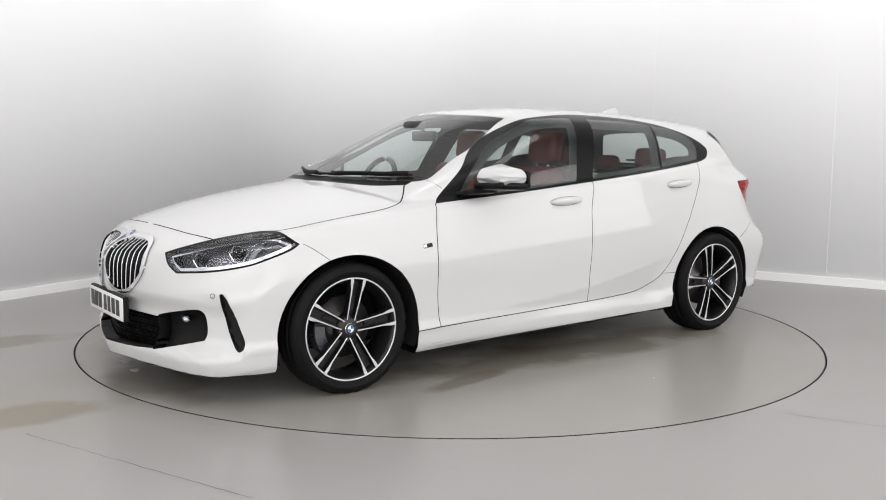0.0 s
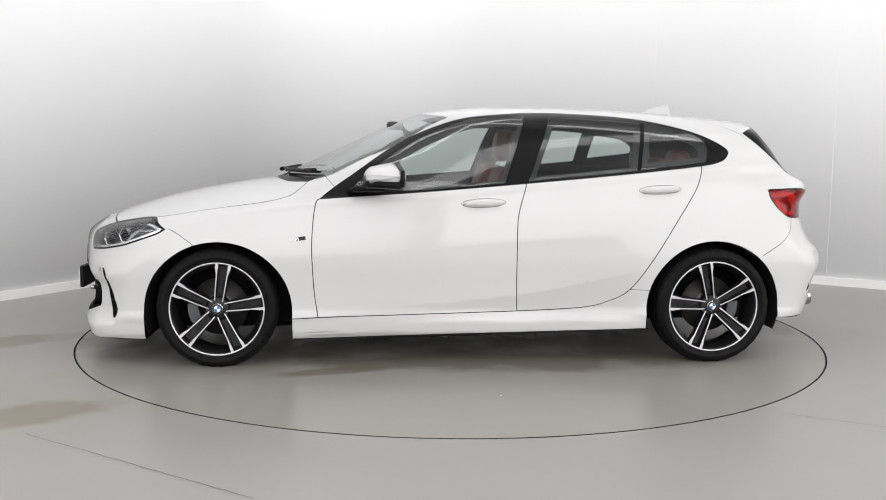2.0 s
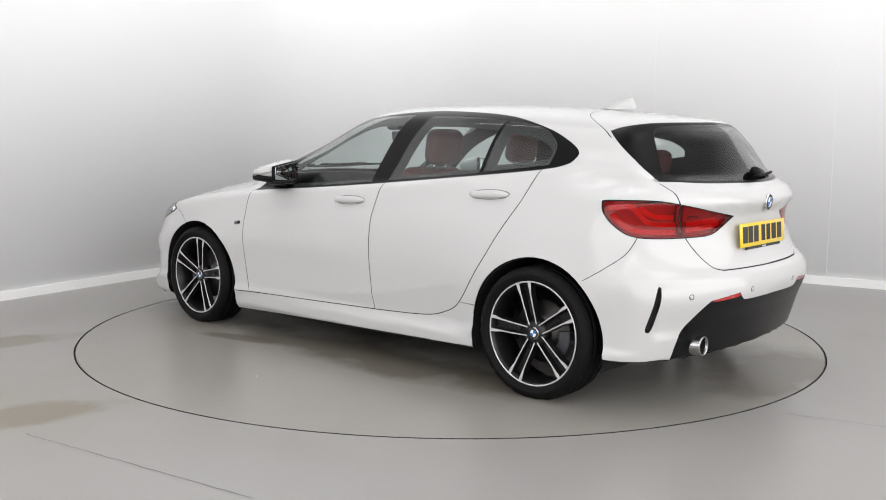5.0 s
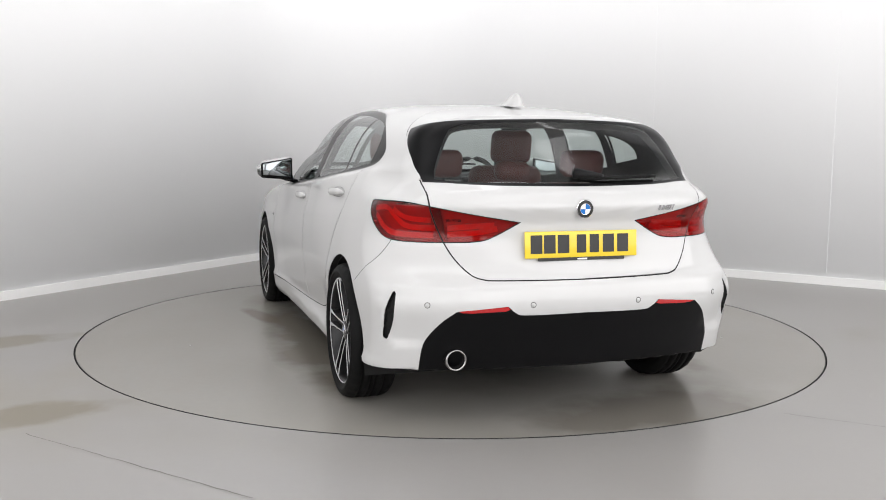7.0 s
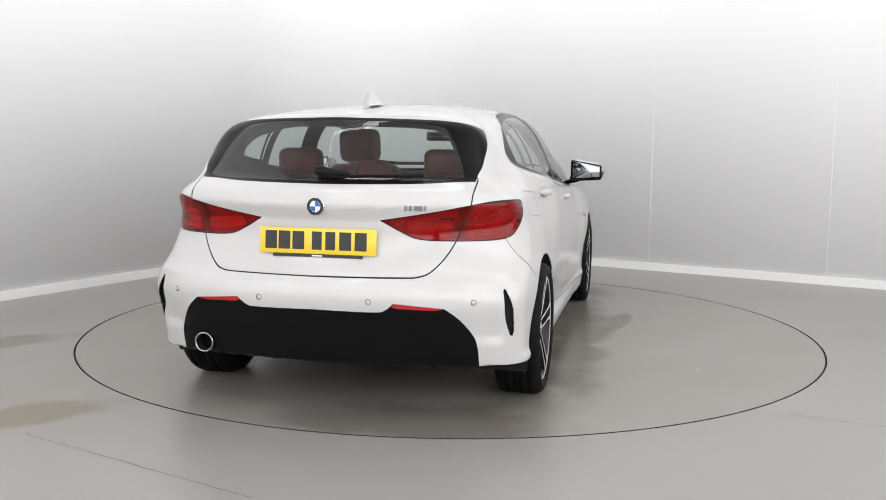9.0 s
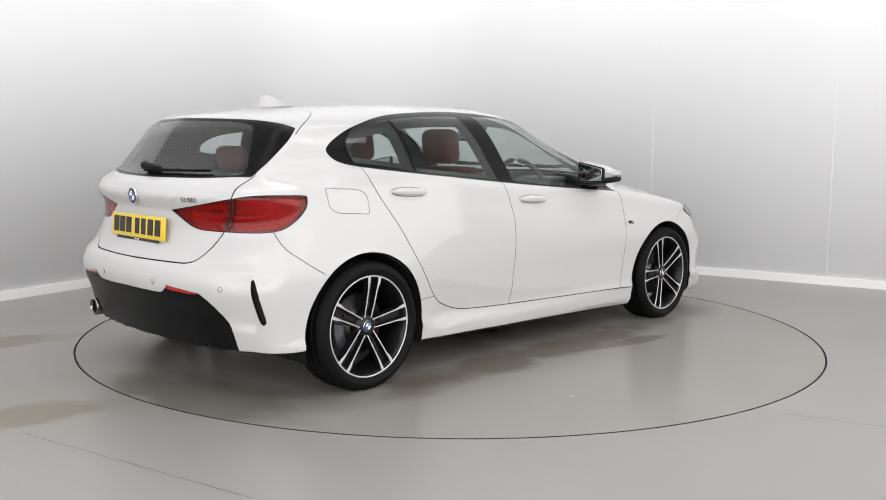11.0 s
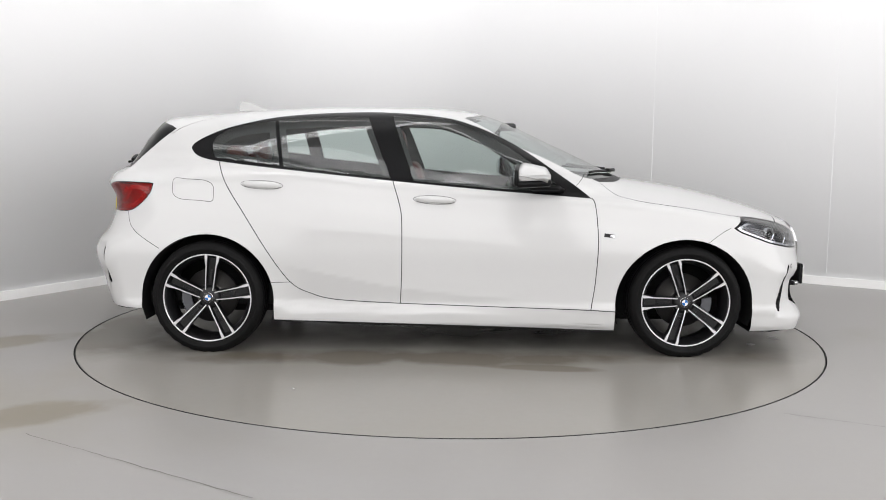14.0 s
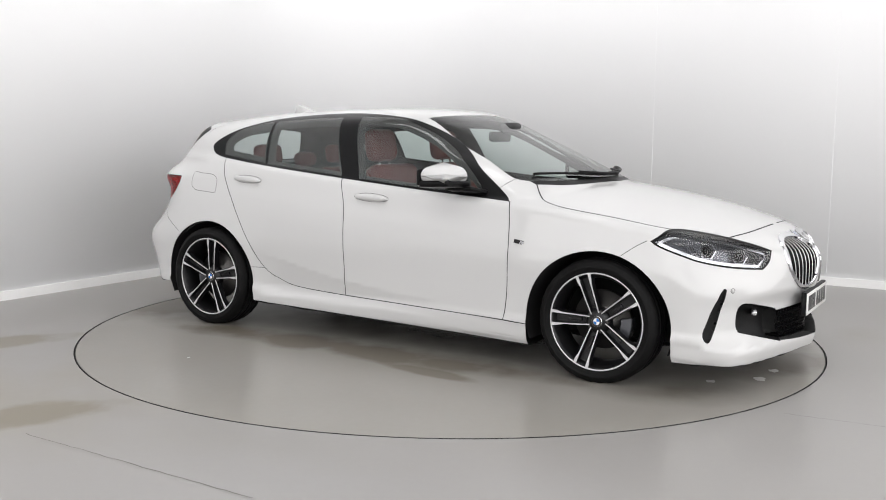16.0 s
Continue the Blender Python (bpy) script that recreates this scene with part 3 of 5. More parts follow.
# outlines in the car's own metres
DOOR_FRONT = P([(0.807, 0.885), (0.822, 0.855), (0.835, 0.752), (0.84, 0.612), (0.83, 0.404), (0.81, 0.26)])
DOOR_MID = P([(-0.303, 0.972), (-0.262, 0.834), (-0.249, 0.733), (-0.249, 0.457), (-0.257, 0.283)])
DOOR_LOW_FRONT = P([(0.81, 0.26), (0.3, 0.270), (-0.257, 0.283)], 6)
DOOR_LOW_REAR = P([(-0.257, 0.283), (-0.607, 0.298), (-0.757, 0.332), (-0.873, 0.40), (-1.002, 0.582), (-1.123, 0.773), (-1.234, 0.944), (-1.284, 1.069)])
DLO = P([(0.807, 0.881), (0.807, 0.881), (0.724, 0.947), (0.604, 1.03), (0.448, 1.138), (0.29, 1.225), (0.101, 1.298), (-0.06, 1.331), (-0.383, 1.354), (-0.701, 1.345), (-0.987, 1.319), (-1.235, 1.262), (-1.375, 1.206),
         (-1.449, 1.155), (-1.436, 1.115), (-1.392, 1.089), (-1.284, 1.067), (-0.94, 1.029), (-0.303, 0.968), (0.247, 0.921), (0.606, 0.896), (0.807, 0.881)], 4)[:-1]
GLASS_FRONT = P([(0.645, 0.912), (0.645, 0.912), (0.562, 1.008), (0.378, 1.142), (0.214, 1.232), (0.017, 1.306), (-0.085, 1.325), (-0.317, 1.332), (-0.317, 1.332), (-0.187, 0.970), (-0.187, 0.970), (0.246, 0.933), (0.645, 0.912)], 4)[:-1]
GLASS_REAR = P([(-0.457, 1.326), (-0.457, 1.326), (-0.724, 1.320), (-0.967, 1.301), (-0.967, 1.301), (-0.917, 1.040), (-0.917, 1.040), (-0.317, 0.982), (-0.317, 0.982), (-0.457, 1.326)], 3)[:-1]
GLASS_QUARTER = P([(-0.989, 1.299), (-0.989, 1.299), (-1.15, 1.278), (-1.25, 1.248), (-1.318, 1.195), (-1.330, 1.15), (-1.310, 1.088), (-1.310, 1.088), (-0.94, 1.044), (-0.94, 1.044), (-0.989, 1.299)], 3)[:-1]
BONNET = P([(1.10, -0.05), (1.10, 0.0), (1.06, 0.25), (0.985, 0.47), (0.875, 0.63), (0.875, 0.63), (0.93, 0.70), (1.01, 0.77), (1.161, 0.805), (1.482, 0.785), (1.636, 0.757), (1.72, 0.697), (1.90, 0.606), (1.90, 0.606), (1.950, 0.42), (1.975, 0.2), (1.982, 0.0), (1.982, -0.05)], 4)
HEADLIGHT = P([(-1.156, 0.675), (-1.156, 0.675), (-1.066, 0.704), (-0.911, 0.745), (-0.781, 0.769), (-0.714, 0.779), (-0.634, 0.780), (-0.579, 0.764), (-0.521, 0.727), (-0.521, 0.727), (-0.556, 0.697), (-0.651, 0.657), (-0.732, 0.631),
               (-0.893, 0.604), (-1.075, 0.588), (-1.075, 0.588), (-1.128, 0.622), (-1.156, 0.675)], 4)[:-1]
KIDNEY = P([(0.014, 0.640), (0.018, 0.690), (0.055, 0.722), (0.14, 0.733), (0.25, 0.729), (0.318, 0.700), (0.338, 0.64), (0.325, 0.565), (0.255, 0.490), (0.17, 0.462), (0.09, 0.472), (0.04, 0.51), (0.018, 0.57), (0.014, 0.640)], 4)[:-1]
INTAKE = P([(-0.05, 0.385), (0.0, 0.385), (0.0, 0.385), (0.42, 0.372), (0.42, 0.372), (0.42, 0.228), (0.42, 0.228), (0.2, 0.212), (0.0, 0.208), (-0.05, 0.208)], 3)
FOG = P([(0.383, 0.373), (0.383, 0.373), (0.42, 0.390), (0.62, 0.432), (0.668, 0.430), (0.682, 0.40), (0.688, 0.34), (0.680, 0.302), (0.66, 0.290), (0.52, 0.252), (0.405, 0.222), (0.405, 0.222), (0.383, 0.373)], 4)[:-1]
SLIT = P([(-0.835, 0.512), (-0.818, 0.514), (-0.785, 0.470), (-0.740, 0.343), (-0.726, 0.298), (-0.730, 0.268), (-0.757, 0.256), (-0.792, 0.309), (-0.825, 0.433), (-0.835, 0.512)], 4)[:-1]
SCREEN = P([(-0.05, 1.352), (0.0, 1.352), (0.25, 1.345), (0.44, 1.333), (0.498, 1.322), (0.498, 1.322), (0.560, 1.215), (0.622, 1.10), (0.668, 1.025), (0.676, 0.996), (0.65, 0.986), (0.62, 0.984), (0.4, 0.984), (0.0, 0.992), (-0.05, 0.992)], 4)
REAR_SCREEN = P([(-0.05, 1.298), (0.0, 1.298), (0.418, 1.288), (0.529, 1.264), (0.586, 1.195), (0.622, 1.10), (0.638, 1.037), (0.638, 1.037), (0.58, 1.027), (0.378, 1.016), (0.0, 1.013), (-0.05, 1.013)], 4)
REAR_PANE = P([(-0.05, 1.284), (0.0, 1.284), (0.322, 1.278), (0.455, 1.260), (0.50, 1.22), (0.545, 1.145), (0.582, 1.055), (0.565, 1.035), (0.378, 1.027), (0.0, 1.025), (-0.05, 1.025)], 4)
BLADE = [(-1.562, 1.250), (-1.60, 1.268), (-1.68, 1.288), (-2.1, 1.30), (-2.1, 1.016), (-1.83, 1.026), (-1.795, 1.052)]
SPOILER = P([(-1.265, -0.05), (-1.265, 0.0), (-1.272, 0.18), (-1.325, 0.40), (-1.41, 0.52), (-1.56, 0.625), (-1.70, 0.68), (-1.70, 0.68), (-2.1, 0.75), (-2.1, 0.75), (-2.1, -0.05)], 4)
TAIL_LAMP = P([(-0.594, 0.935), (-0.62, 0.947), (-0.804, 0.949), (-0.936, 0.930), (-1.09, 0.898), (-1.243, 0.866), (-1.243, 0.866), (-1.15, 0.806), (-1.096, 0.785), (-0.993, 0.779), (-0.738, 0.783), (-0.643, 0.828), (-0.596, 0.889), (-0.594, 0.935)], 4)[:-1]
TAILGATE = P([(-0.05, 0.630), (0.0, 0.630), (0.36, 0.632), (0.44, 0.637), (0.49, 0.660), (0.553, 0.737), (0.614, 0.874), (0.637, 0.932), (0.641, 1.037), (0.641, 1.037), (0.625, 1.23), (0.625, 1.23), (0.3, 1.28), (-0.05, 1.29)], 4)
DIFFUSER = P([(-0.05, 0.15), (0.684, 0.15), (0.684, 0.15), (0.681, 0.252), (0.672, 0.363), (0.618, 0.456), (0.555, 0.511), (0.555, 0.511), (0.347, 0.530), (0.347, 0.530), (0.31, 0.500), (0.259, 0.490), (0.0, 0.493), (-0.05, 0.493)], 4)
REFLECTOR = [(0.549, 0.512), (0.350, 0.529), (0.337, 0.516), (0.36, 0.509), (0.50, 0.503), (0.535, 0.506)]
REAR_SLIT = P([(-0.820, 0.578), (-0.806, 0.582), (-0.785, 0.52), (-0.765, 0.44), (-0.755, 0.395), (-0.765, 0.380), (-0.782, 0.392), (-0.806, 0.46), (-0.820, 0.53), (-0.820, 0.578)], 4)[:-1]
BUMPER_REAR = P([(-1.60, 0.585), (-1.70, 0.647), (-1.775, 0.71), (-1.805, 0.786)])
BUMPER_FRONT = P([(1.577, 0.727), (1.53, 0.702), (1.45, 0.645)])
ROCKER = [(0.96, 0.252), (0.81, 0.26)]

half.cut("side", BUMPER_FRONT + [(1.40, 0.60), (1.40, 0.05), (2.4, 0.05), (2.4, 0.95), (1.577, 0.95)], "front_bumper", lambda c, n: c.x > 1.35 and n.z > -0.75)
half.cut("side", BUMPER_REAR + [(-1.805, 0.85), (-2.4, 0.85), (-2.4, 0.05), (-1.5, 0.05), (-1.5, 0.585)], "rear_bumper", lambda c, n: n.z > -0.75)
half.cut("top", [(0.70, -0.05), (1.22, -0.05), (1.15, 0.4), (0.98, 0.635), (0.76, 0.635)], "cowl", lambda c, n: c.z > 0.9 and n.z > 0.2)
half.cut("top", BONNET, "bonnet", lambda c, n: n.z > 0.25 and c.z < 1.02)
half.cut("end", SCREEN, "windscreen", lambda c, n: n.x > 0.15 and c.z > 0.94 and c.x > 0)
half.cut("side", DOOR_FRONT + DOOR_LOW_FRONT[1:] + DOOR_MID[::-1] + [(0.2, 0.94)], "front_door", side_test)
half.cut("side", DOOR_MID + DOOR_LOW_REAR[1:] + [(-0.9, 1.04)], "rear_door", side_test)
half.cut("side", [(0.96, 0.12), (0.96, 0.252)] + DOOR_LOW_FRONT + DOOR_LOW_REAR[1:13] + [(-0.873, 0.40), (-1.0, 0.397), (-1.0, 0.12)], "sill", lambda c, n: n.y > 0.2 and n.z > -0.75)
half.cut("side", DLO, "trim", side_test)
half.cut("side", GLASS_FRONT, "glass_front", side_test)
half.cut("side", grown(GLASS_FRONT, -0.028), "open_front", side_test)
half.cut("side", GLASS_REAR, "glass_rear", side_test)
half.cut("side", grown(GLASS_REAR, -0.03), "open_rear", side_test)
half.cut("side", GLASS_QUARTER, "glass_quarter", side_test)
half.cut("side", grown(GLASS_QUARTER, -0.04), "open_quarter", side_test)
half.cut("end", TAILGATE, "tailgate", rear_test)
half.cut("top", SPOILER, "spoiler", lambda c, n: c.z > 1.20 and n.z > 0.1)
half.cut("end", REAR_SCREEN, "rear_trim", lambda c, n: n.x < -0.1 and c.x < -1.3)
half.cut("side", BLADE, "rear_trim", lambda c, n: c.y > 0.42 and c.x < -1.4)
half.cut("end", REAR_PANE, "rear_pane", lambda c, n: n.x < -0.1 and c.x < -1.3)
half.cut("rdiag", TAIL_LAMP, "lamp_gasket", lambda c, n: c.x < -1.4 and c.y > 0.1)
half.cut("rdiag", [q for q in grown(TAIL_LAMP, -0.004)], "tail_inner", lambda c, n: c.x < -1.4 and c.y > 0.1)
half.cut("rdiag", [(-0.958, 0.70), (-0.934, 1.0), (-0.5, 1.0), (-0.5, 0.70)], "tail_outer", None, ["tail_inner"])
half.cut("end", DIFFUSER, "diffuser", lambda c, n: n.x < -0.15 and c.x < -1.6)
half.cut("end", REFLECTOR, "reflector", rear_test)
half.cut("rdiag", REAR_SLIT, "rear_slit", lambda c, n: c.x < -1.4 and c.y > 0.4)
half.cut("diag", HEADLIGHT, "lens_gasket", lambda c, n: c.x > 1.3 and c.y > 0.2)
half.cut("diag", grown(HEADLIGHT, -0.009), "lens", lambda c, n: c.x > 1.3 and c.y > 0.2)
half.cut("end", KIDNEY, "kidney", front_test)
half.cut("end", grown(KIDNEY, -0.017), "kidney_hole", front_test)
half.cut("end", INTAKE, "intake", front_test)
half.cut("end", FOG, "fog", front_test)
half.cut("diag", SLIT, "slit", lambda c, n: c.x > 1.5 and c.y > 0.4)
half.cut("side", [(-2.4, 0.0), (2.4, 0.0), (2.4, 0.149), (0.95, 0.142), (-0.97, 0.186), (-1.7, 0.244), (-2.4, 0.264)], "underbody")
ARCH_F = [(1.329 + 0.384 * math.cos(a), 0.296 + 0.367 * math.sin(a)) for a in np.linspace(0, 2 * math.pi, 56, endpoint=False)]
ARCH_R = [(-1.337 + 0.371 * math.cos(a), 0.298 + 0.369 * math.sin(a)) for a in np.linspace(0, 2 * math.pi, 56, endpoint=False)]
for arch in (ARCH_F, ARCH_R):
    half.cut("side", arch, "arch_hole", lambda c, n: c.y > 0.45)
# the drop of the arches below the wheel's middle runs straight down
for x0, x1 in ((0.945, 1.713), (-1.708, -0.966)):
    half.cut("side", [(x0, 0.05), (x1, 0.05), (x1, 0.296), (x0, 0.296)], "arch_hole", lambda c, n: c.y > 0.45)
# the narrow gaps between the panels
GAPS = [("side", DOOR_FRONT, side_test), ("side", DOOR_MID, side_test), ("side", DOOR_LOW_FRONT, side_test), ("side", DOOR_LOW_REAR, side_test)]


def strip(line, w):
    a, b = [], []
    for i, p in enumerate(line):
        q, r = Vector(line[max(i - 1, 0)]), Vector(line[min(i + 1, len(line) - 1)])
        t = (r - q).normalized()
        a.append((p[0] - t.y * w / 2, p[1] + t.x * w / 2))
        b.append((p[0] + t.y * w / 2, p[1] - t.x * w / 2))
    return a + b[::-1]


for view, line, test in GAPS:
    half.cut(view, strip(line, 0.0048), "gap", test)
half.cut("top", strip(BONNET[16:56], 0.0075), "gap", lambda c, n: n.z > 0.2 and c.z < 1.02)
half.cut("side", strip(BUMPER_REAR, 0.0035), "gap", edge_test)
half.cut("side", strip(BUMPER_FRONT, 0.003), "gap", side_test)
half.cut("end", strip(TAILGATE[4:33], 0.006), "gap", rear_test)
half.cut("top", strip(SPOILER[4:25], 0.004), "gap", lambda c, n: c.z > 1.22)
half.cut("side", strip([(0.96, 0.252), (0.81, 0.26)], 0.003), "gap", side_test)
half.cut("side", strip([(-0.873, 0.40), (-0.985, 0.397)], 0.003), "gap", side_test)
half.cut("side", strip([(0.724, 0.949), (0.79, 1.01)], 0.003), "gap", side_test)

BOTH, L, R = (1, -1), (1,), (-1,)
car_parts = []


def skin(name, regions, sides, mat, label="", parent=None, inset=0.0, rim=0.0035):
    ob = panel(name, half.sheet(regions, sides, inset, rim), mat, parent or car, label)
    if parent is None:
        ob.location = OFF
    return ob


wing = half.code("front_wing")
for f in half.faces(["body"]):
    c = f.calc_center_median()
    if c.x > 0.80 and c.z < 1.0:
        f[half.region] = wing
body = skin("body", ["body"], BOTH, PAINT)
bonnet = skin("bonnet", ["bonnet"], BOTH, PAINT, "white bonnet with soft creases")
front_bumper = skin("front_bumper", ["front_bumper"], BOTH, PAINT)
rear_bumper = skin("rear_bumper", ["rear_bumper"], BOTH, PAINT)
tailgate = skin("tailgate", ["tailgate"], BOTH, PAINT)
spoiler = skin("roof_spoiler", ["spoiler"], BOTH, PAINT)
cowl = skin("cowl", ["cowl"], BOTH, PLASTIC, "black plastic cowl under the windscreen")
underbody = skin("underbody", ["underbody"], BOTH, DARK, "dark underbody tray")
skin("windscreen", ["windscreen"], BOTH, SCREEN_GLASS, "clear windscreen", rim=0.0)
diffuser = skin("diffuser", ["diffuser"], BOTH, BLACK, "gloss black lower rear valance")
skin("rear_window_surround", ["rear_trim"], BOTH, BLACK, "gloss black surround and side blades of the rear window", tailgate)
skin("rear_window", ["rear_pane"], BOTH, REAR_GLASS, "tinted rear window", tailgate, rim=0.0)
for s in (L, R):
    fd = skin("front_door", ["front_door"], s, PAINT)
    rd = skin("rear_door", ["rear_door"], s, PAINT)
    skin("front_wing", ["front_wing"], s, PAINT)
    skin("sill", ["sill"], s, PAINT)
    trim = skin("window_trim", ["trim"], s, BLACK, "gloss black window surround")
    skin("front_window", ["glass_front", "open_front"], s, SIDE_GLASS, "", fd, rim=0.0)
    skin("rear_side_window", ["glass_rear", "open_rear"], s, SIDE_GLASS, "", rd, rim=0.0)
    skin("quarter_window", ["glass_quarter", "open_quarter"], s, SIDE_GLASS, "", trim, rim=0.0)
    skin("reflector", ["reflector"], s, RED_LENS, "slim red reflector", rear_bumper)
# the inner lining of the cabin, with the openings of the windows
lining = half.sheet(["body", "trim", "front_door", "rear_door", "glass_front", "glass_rear", "glass_quarter", "spoiler", "tailgate", "rear_trim", "gap"], BOTH, 0.035)
keep = [f for f in lining[1] if all(-1.98 < lining[0][i][0] < 0.98 and lining[0][i][2] > 0.45 for i in f)]
panel("cabin_lining", (lining[0], keep, lining[2]), DARK_CLOTH, car, "dark cloth roof and pillar lining").location = OFF


def recess(name, regions, sides, depth, mat, parent, label="", floor_mat=None):
    """A pocket behind an opening of the shell: its floor moved inwards, its walls between."""
    bm = bmesh.new()
    d = Vector(depth)
    for s in sides:
        faces = half.faces(regions)
        top, deep, edges = {}, {}, {}
        for f in faces:
            ring = []
            for v in f.verts:
                if v not in deep:
                    q = v.co + d
                    deep[v] = bm.verts.new((q.x, s * q.y, q.z))
                    top[v] = bm.verts.new((v.co.x, s * v.co.y, v.co.z))
                ring.append(deep[v])
            if len(set(ring)) > 2:
                bm.faces.new(ring if s > 0 else ring[::-1])
            for e in f.edges:
                edges[e] = edges.get(e, 0) + 1
        for e, k in edges.items():
            if k == 1 and not all(abs(v.co.y) < 1e-4 for v in e.verts):
                a, b = e.verts
                bm.faces.new((top[a], top[b], deep[b], deep[a]))
    bmesh.ops.remove_doubles(bm, verts=[v for v in bm.verts if abs(v.co.y) < 1e-4], dist=1e-4)
    loose = [v for v in bm.verts if not v.link_faces]
    bmesh.ops.delete(bm, geom=loose, context="VERTS")
    return part(name, bm, mat, parent, label)


# near-black bands under the gaps put the shade of their depth into colour
bm = bmesh.new()
for s in (1, -1):
    for view, line in (("side", DOOR_FRONT), ("side", DOOR_MID), ("side", DOOR_LOW_FRONT), ("side", DOOR_LOW_REAR), ("side", BUMPER_REAR), ("side", BUMPER_FRONT),
                       ("top", [q for q in BONNET[16:57] if q[1] >= 0.0]), ("rear", [q for q in TAILGATE[4:33] if q[1] < 1.03]), ("top", [q for q in SPOILER[4:24] if q[1] < 0.63]),
                       ("side", ROCKER), ("side", [(-0.873, 0.40), (-0.985, 0.397)]), ("side", [(0.724, 0.949), (0.79, 1.01)])):
        ribbon(bm, view, line, 0.0085 if view == "top" else 0.0056, 0.0009, s)
part("door_seal", bm, DARK, car, "near-black band for the shade in the panel gaps").location = OFF


# ---- grille, air intakes and lamps
def at_car(ob):
    ob.location = OFF
    return ob


RED_GLASS = glass_material("red_lamp_glass", (0.92, 0.06, 0.055), 0.97, face=0.035)
LAMP_FLOOR = material("red_lamp_floor", (0.36, 0.012, 0.012), 0.35, grain=0.3, scale=90)
for s in L + R:
    surround = at_car(panel("grille_surround", half.sheet(["kidney"], (s,), -0.009, 0.03), CHROME, car, "polished kidney-shaped grille surround"))
    recess("grille_cavity", ["kidney_hole"], (s,), (-0.055, 0, 0), DARK, surround)
    for i in range(8):
        y = 0.048 + 0.0355 * i
        zs = [q for q in np.linspace(0.46, 0.735, 60) if inside_poly(y, q, grown(KIDNEY, -0.014))]
        if len(zs) < 4:
            continue
        z0, z1 = zs[0], zs[-1]
        bm = bmesh.new()
        line = on_shell_line("front", [(y + 0.007 * math.sin(math.pi * k / 8), z0 + (z1 - z0) * k / 8) for k in range(9)])
        rows = []
        for p, n in line:
            row = []
            for dx, dy in ((-0.045, 0.010), (-0.003, -0.0027), (0.0, -0.0016), (0.0, 0.0016), (-0.003, 0.0027), (-0.045, 0.013)):
                row.append(bm.verts.new((p.x + dx, s * (p.y + dy), p.z)))
            rows.append(row)
        for a, b in zip(rows, rows[1:]):
            for k in range(5):
                f = bm.faces.new((a[k], a[k + 1], b[k + 1], b[k]))
                f.material_index = 0 if 0 < k < 4 else 1
        part("slat", bm, [ALLOY, BLACK], surround, smooth=False)
    # side pockets
    fog = at_car(recess("fog_lamp_pocket", ["fog"], (s,), (-0.06, 0, 0), PLASTIC, car, "black plastic fog lamp pocket"))
    bm = bmesh.new()
    p, n = on_shell("front", 0.545, 0.378)
    prism(bm, [(-0.075, -0.020), (0.075, -0.002), (0.085, 0.010), (0.078, 0.022), (-0.06, 0.012), (-0.082, -0.004)], -0.02, 0.004, "x")
    bmesh.ops.bevel(bm, geom=bm.edges[:], offset=0.003, segments=2, affect="EDGES")
    bmesh.ops.transform(bm, matrix=Matrix.Translation((p.x - 0.012, s * p.y, p.z)) @ Matrix.Rotation(-s * 0.28, 4, "Z") @ Matrix.Diagonal((1, s, 1, 1)), verts=bm.verts)
    bmesh.ops.recalc_face_normals(bm, faces=bm.faces)
    part("fog_lamp", bm, SILVER_LENS, fog, "clear slim fog lamp")
    at_car(recess("air_curtain", ["slit"], (s,), (-0.016, -0.010, 0), DARK, car, "narrow black air slot in the bumper"))
    at_car(recess("rear_air_slot", ["rear_slit"], (s,), (0.014, -0.012, 0), DARK, car, "narrow black slot in the rear bumper"))
    # headlights
    lamp = at_car(recess("headlight", ["lens"], (s,), (-0.075, -0.03, 0), LAMP_BLACK, car, "clear-lensed headlight with dark inside"))
    skin("lens_gasket", ["lens_gasket"], (s,), BLACK, "", lamp)
    skin("lens", ["lens"], (s,), LENS, "clear lamp lens", lamp, rim=0.0)
    for u, z, r in ((-0.985, 0.648, 0.036), (-0.80, 0.682, 0.038)):
        p, n = on_shell("diag", u, z)
        bm = bmesh.new()
        lathe(bm, [(0.001, -0.045), (r * 0.6, -0.04), (r * 0.95, -0.015), (r, 0.0), (r * 1.12, 0.002), (r * 1.15, -0.05)], 6)
        turn = Matrix.Rotation(radians(-38), 4, "Z")
        bmesh.ops.transform(bm, matrix=Matrix.Translation((p.x - 0.045, p.y - 0.02, p.z)) @ turn, verts=bm.verts)
        for v in bm.verts:
            v.co.y *= s
        part("reflector_bowl", bm, SILVER_LENS, lamp, smooth=False)
        bm = bmesh.new()
        bmesh.ops.create_uvsphere(bm, u_segments=20, v_segments=12, radius=r * 0.62)
        for v in bm.verts:
            v.co = Vector((v.co.x + p.x - 0.05, s * (v.co.y + p.y - 0.024), v.co.z + p.z))
        part("projector_lens", bm, BLACK, lamp, "dark projector lens")
    bm = bmesh.new()
    ribbon(bm, "diag", grown(HEADLIGHT, -0.019), 0.015, 0.020, s, True)
    part("lamp_bezel", bm, SILVER_LENS, lamp, "bright bezel inside the lens")
    for line, w, depth in (([(-1.12, 0.672), (-1.02, 0.700), (-0.89, 0.735), (-0.77, 0.757)], 0.010, 0.022), ([(-0.72, 0.648), (-0.70, 0.70), (-0.665, 0.752)], 0.020, 0.03),
                           ([(-1.10, 0.628), (-1.062, 0.603), (-0.95, 0.612)], 0.009, 0.022), ([(-0.665, 0.72), (-0.57, 0.725)], 0.008, 0.02)):
        bm = bmesh.new()
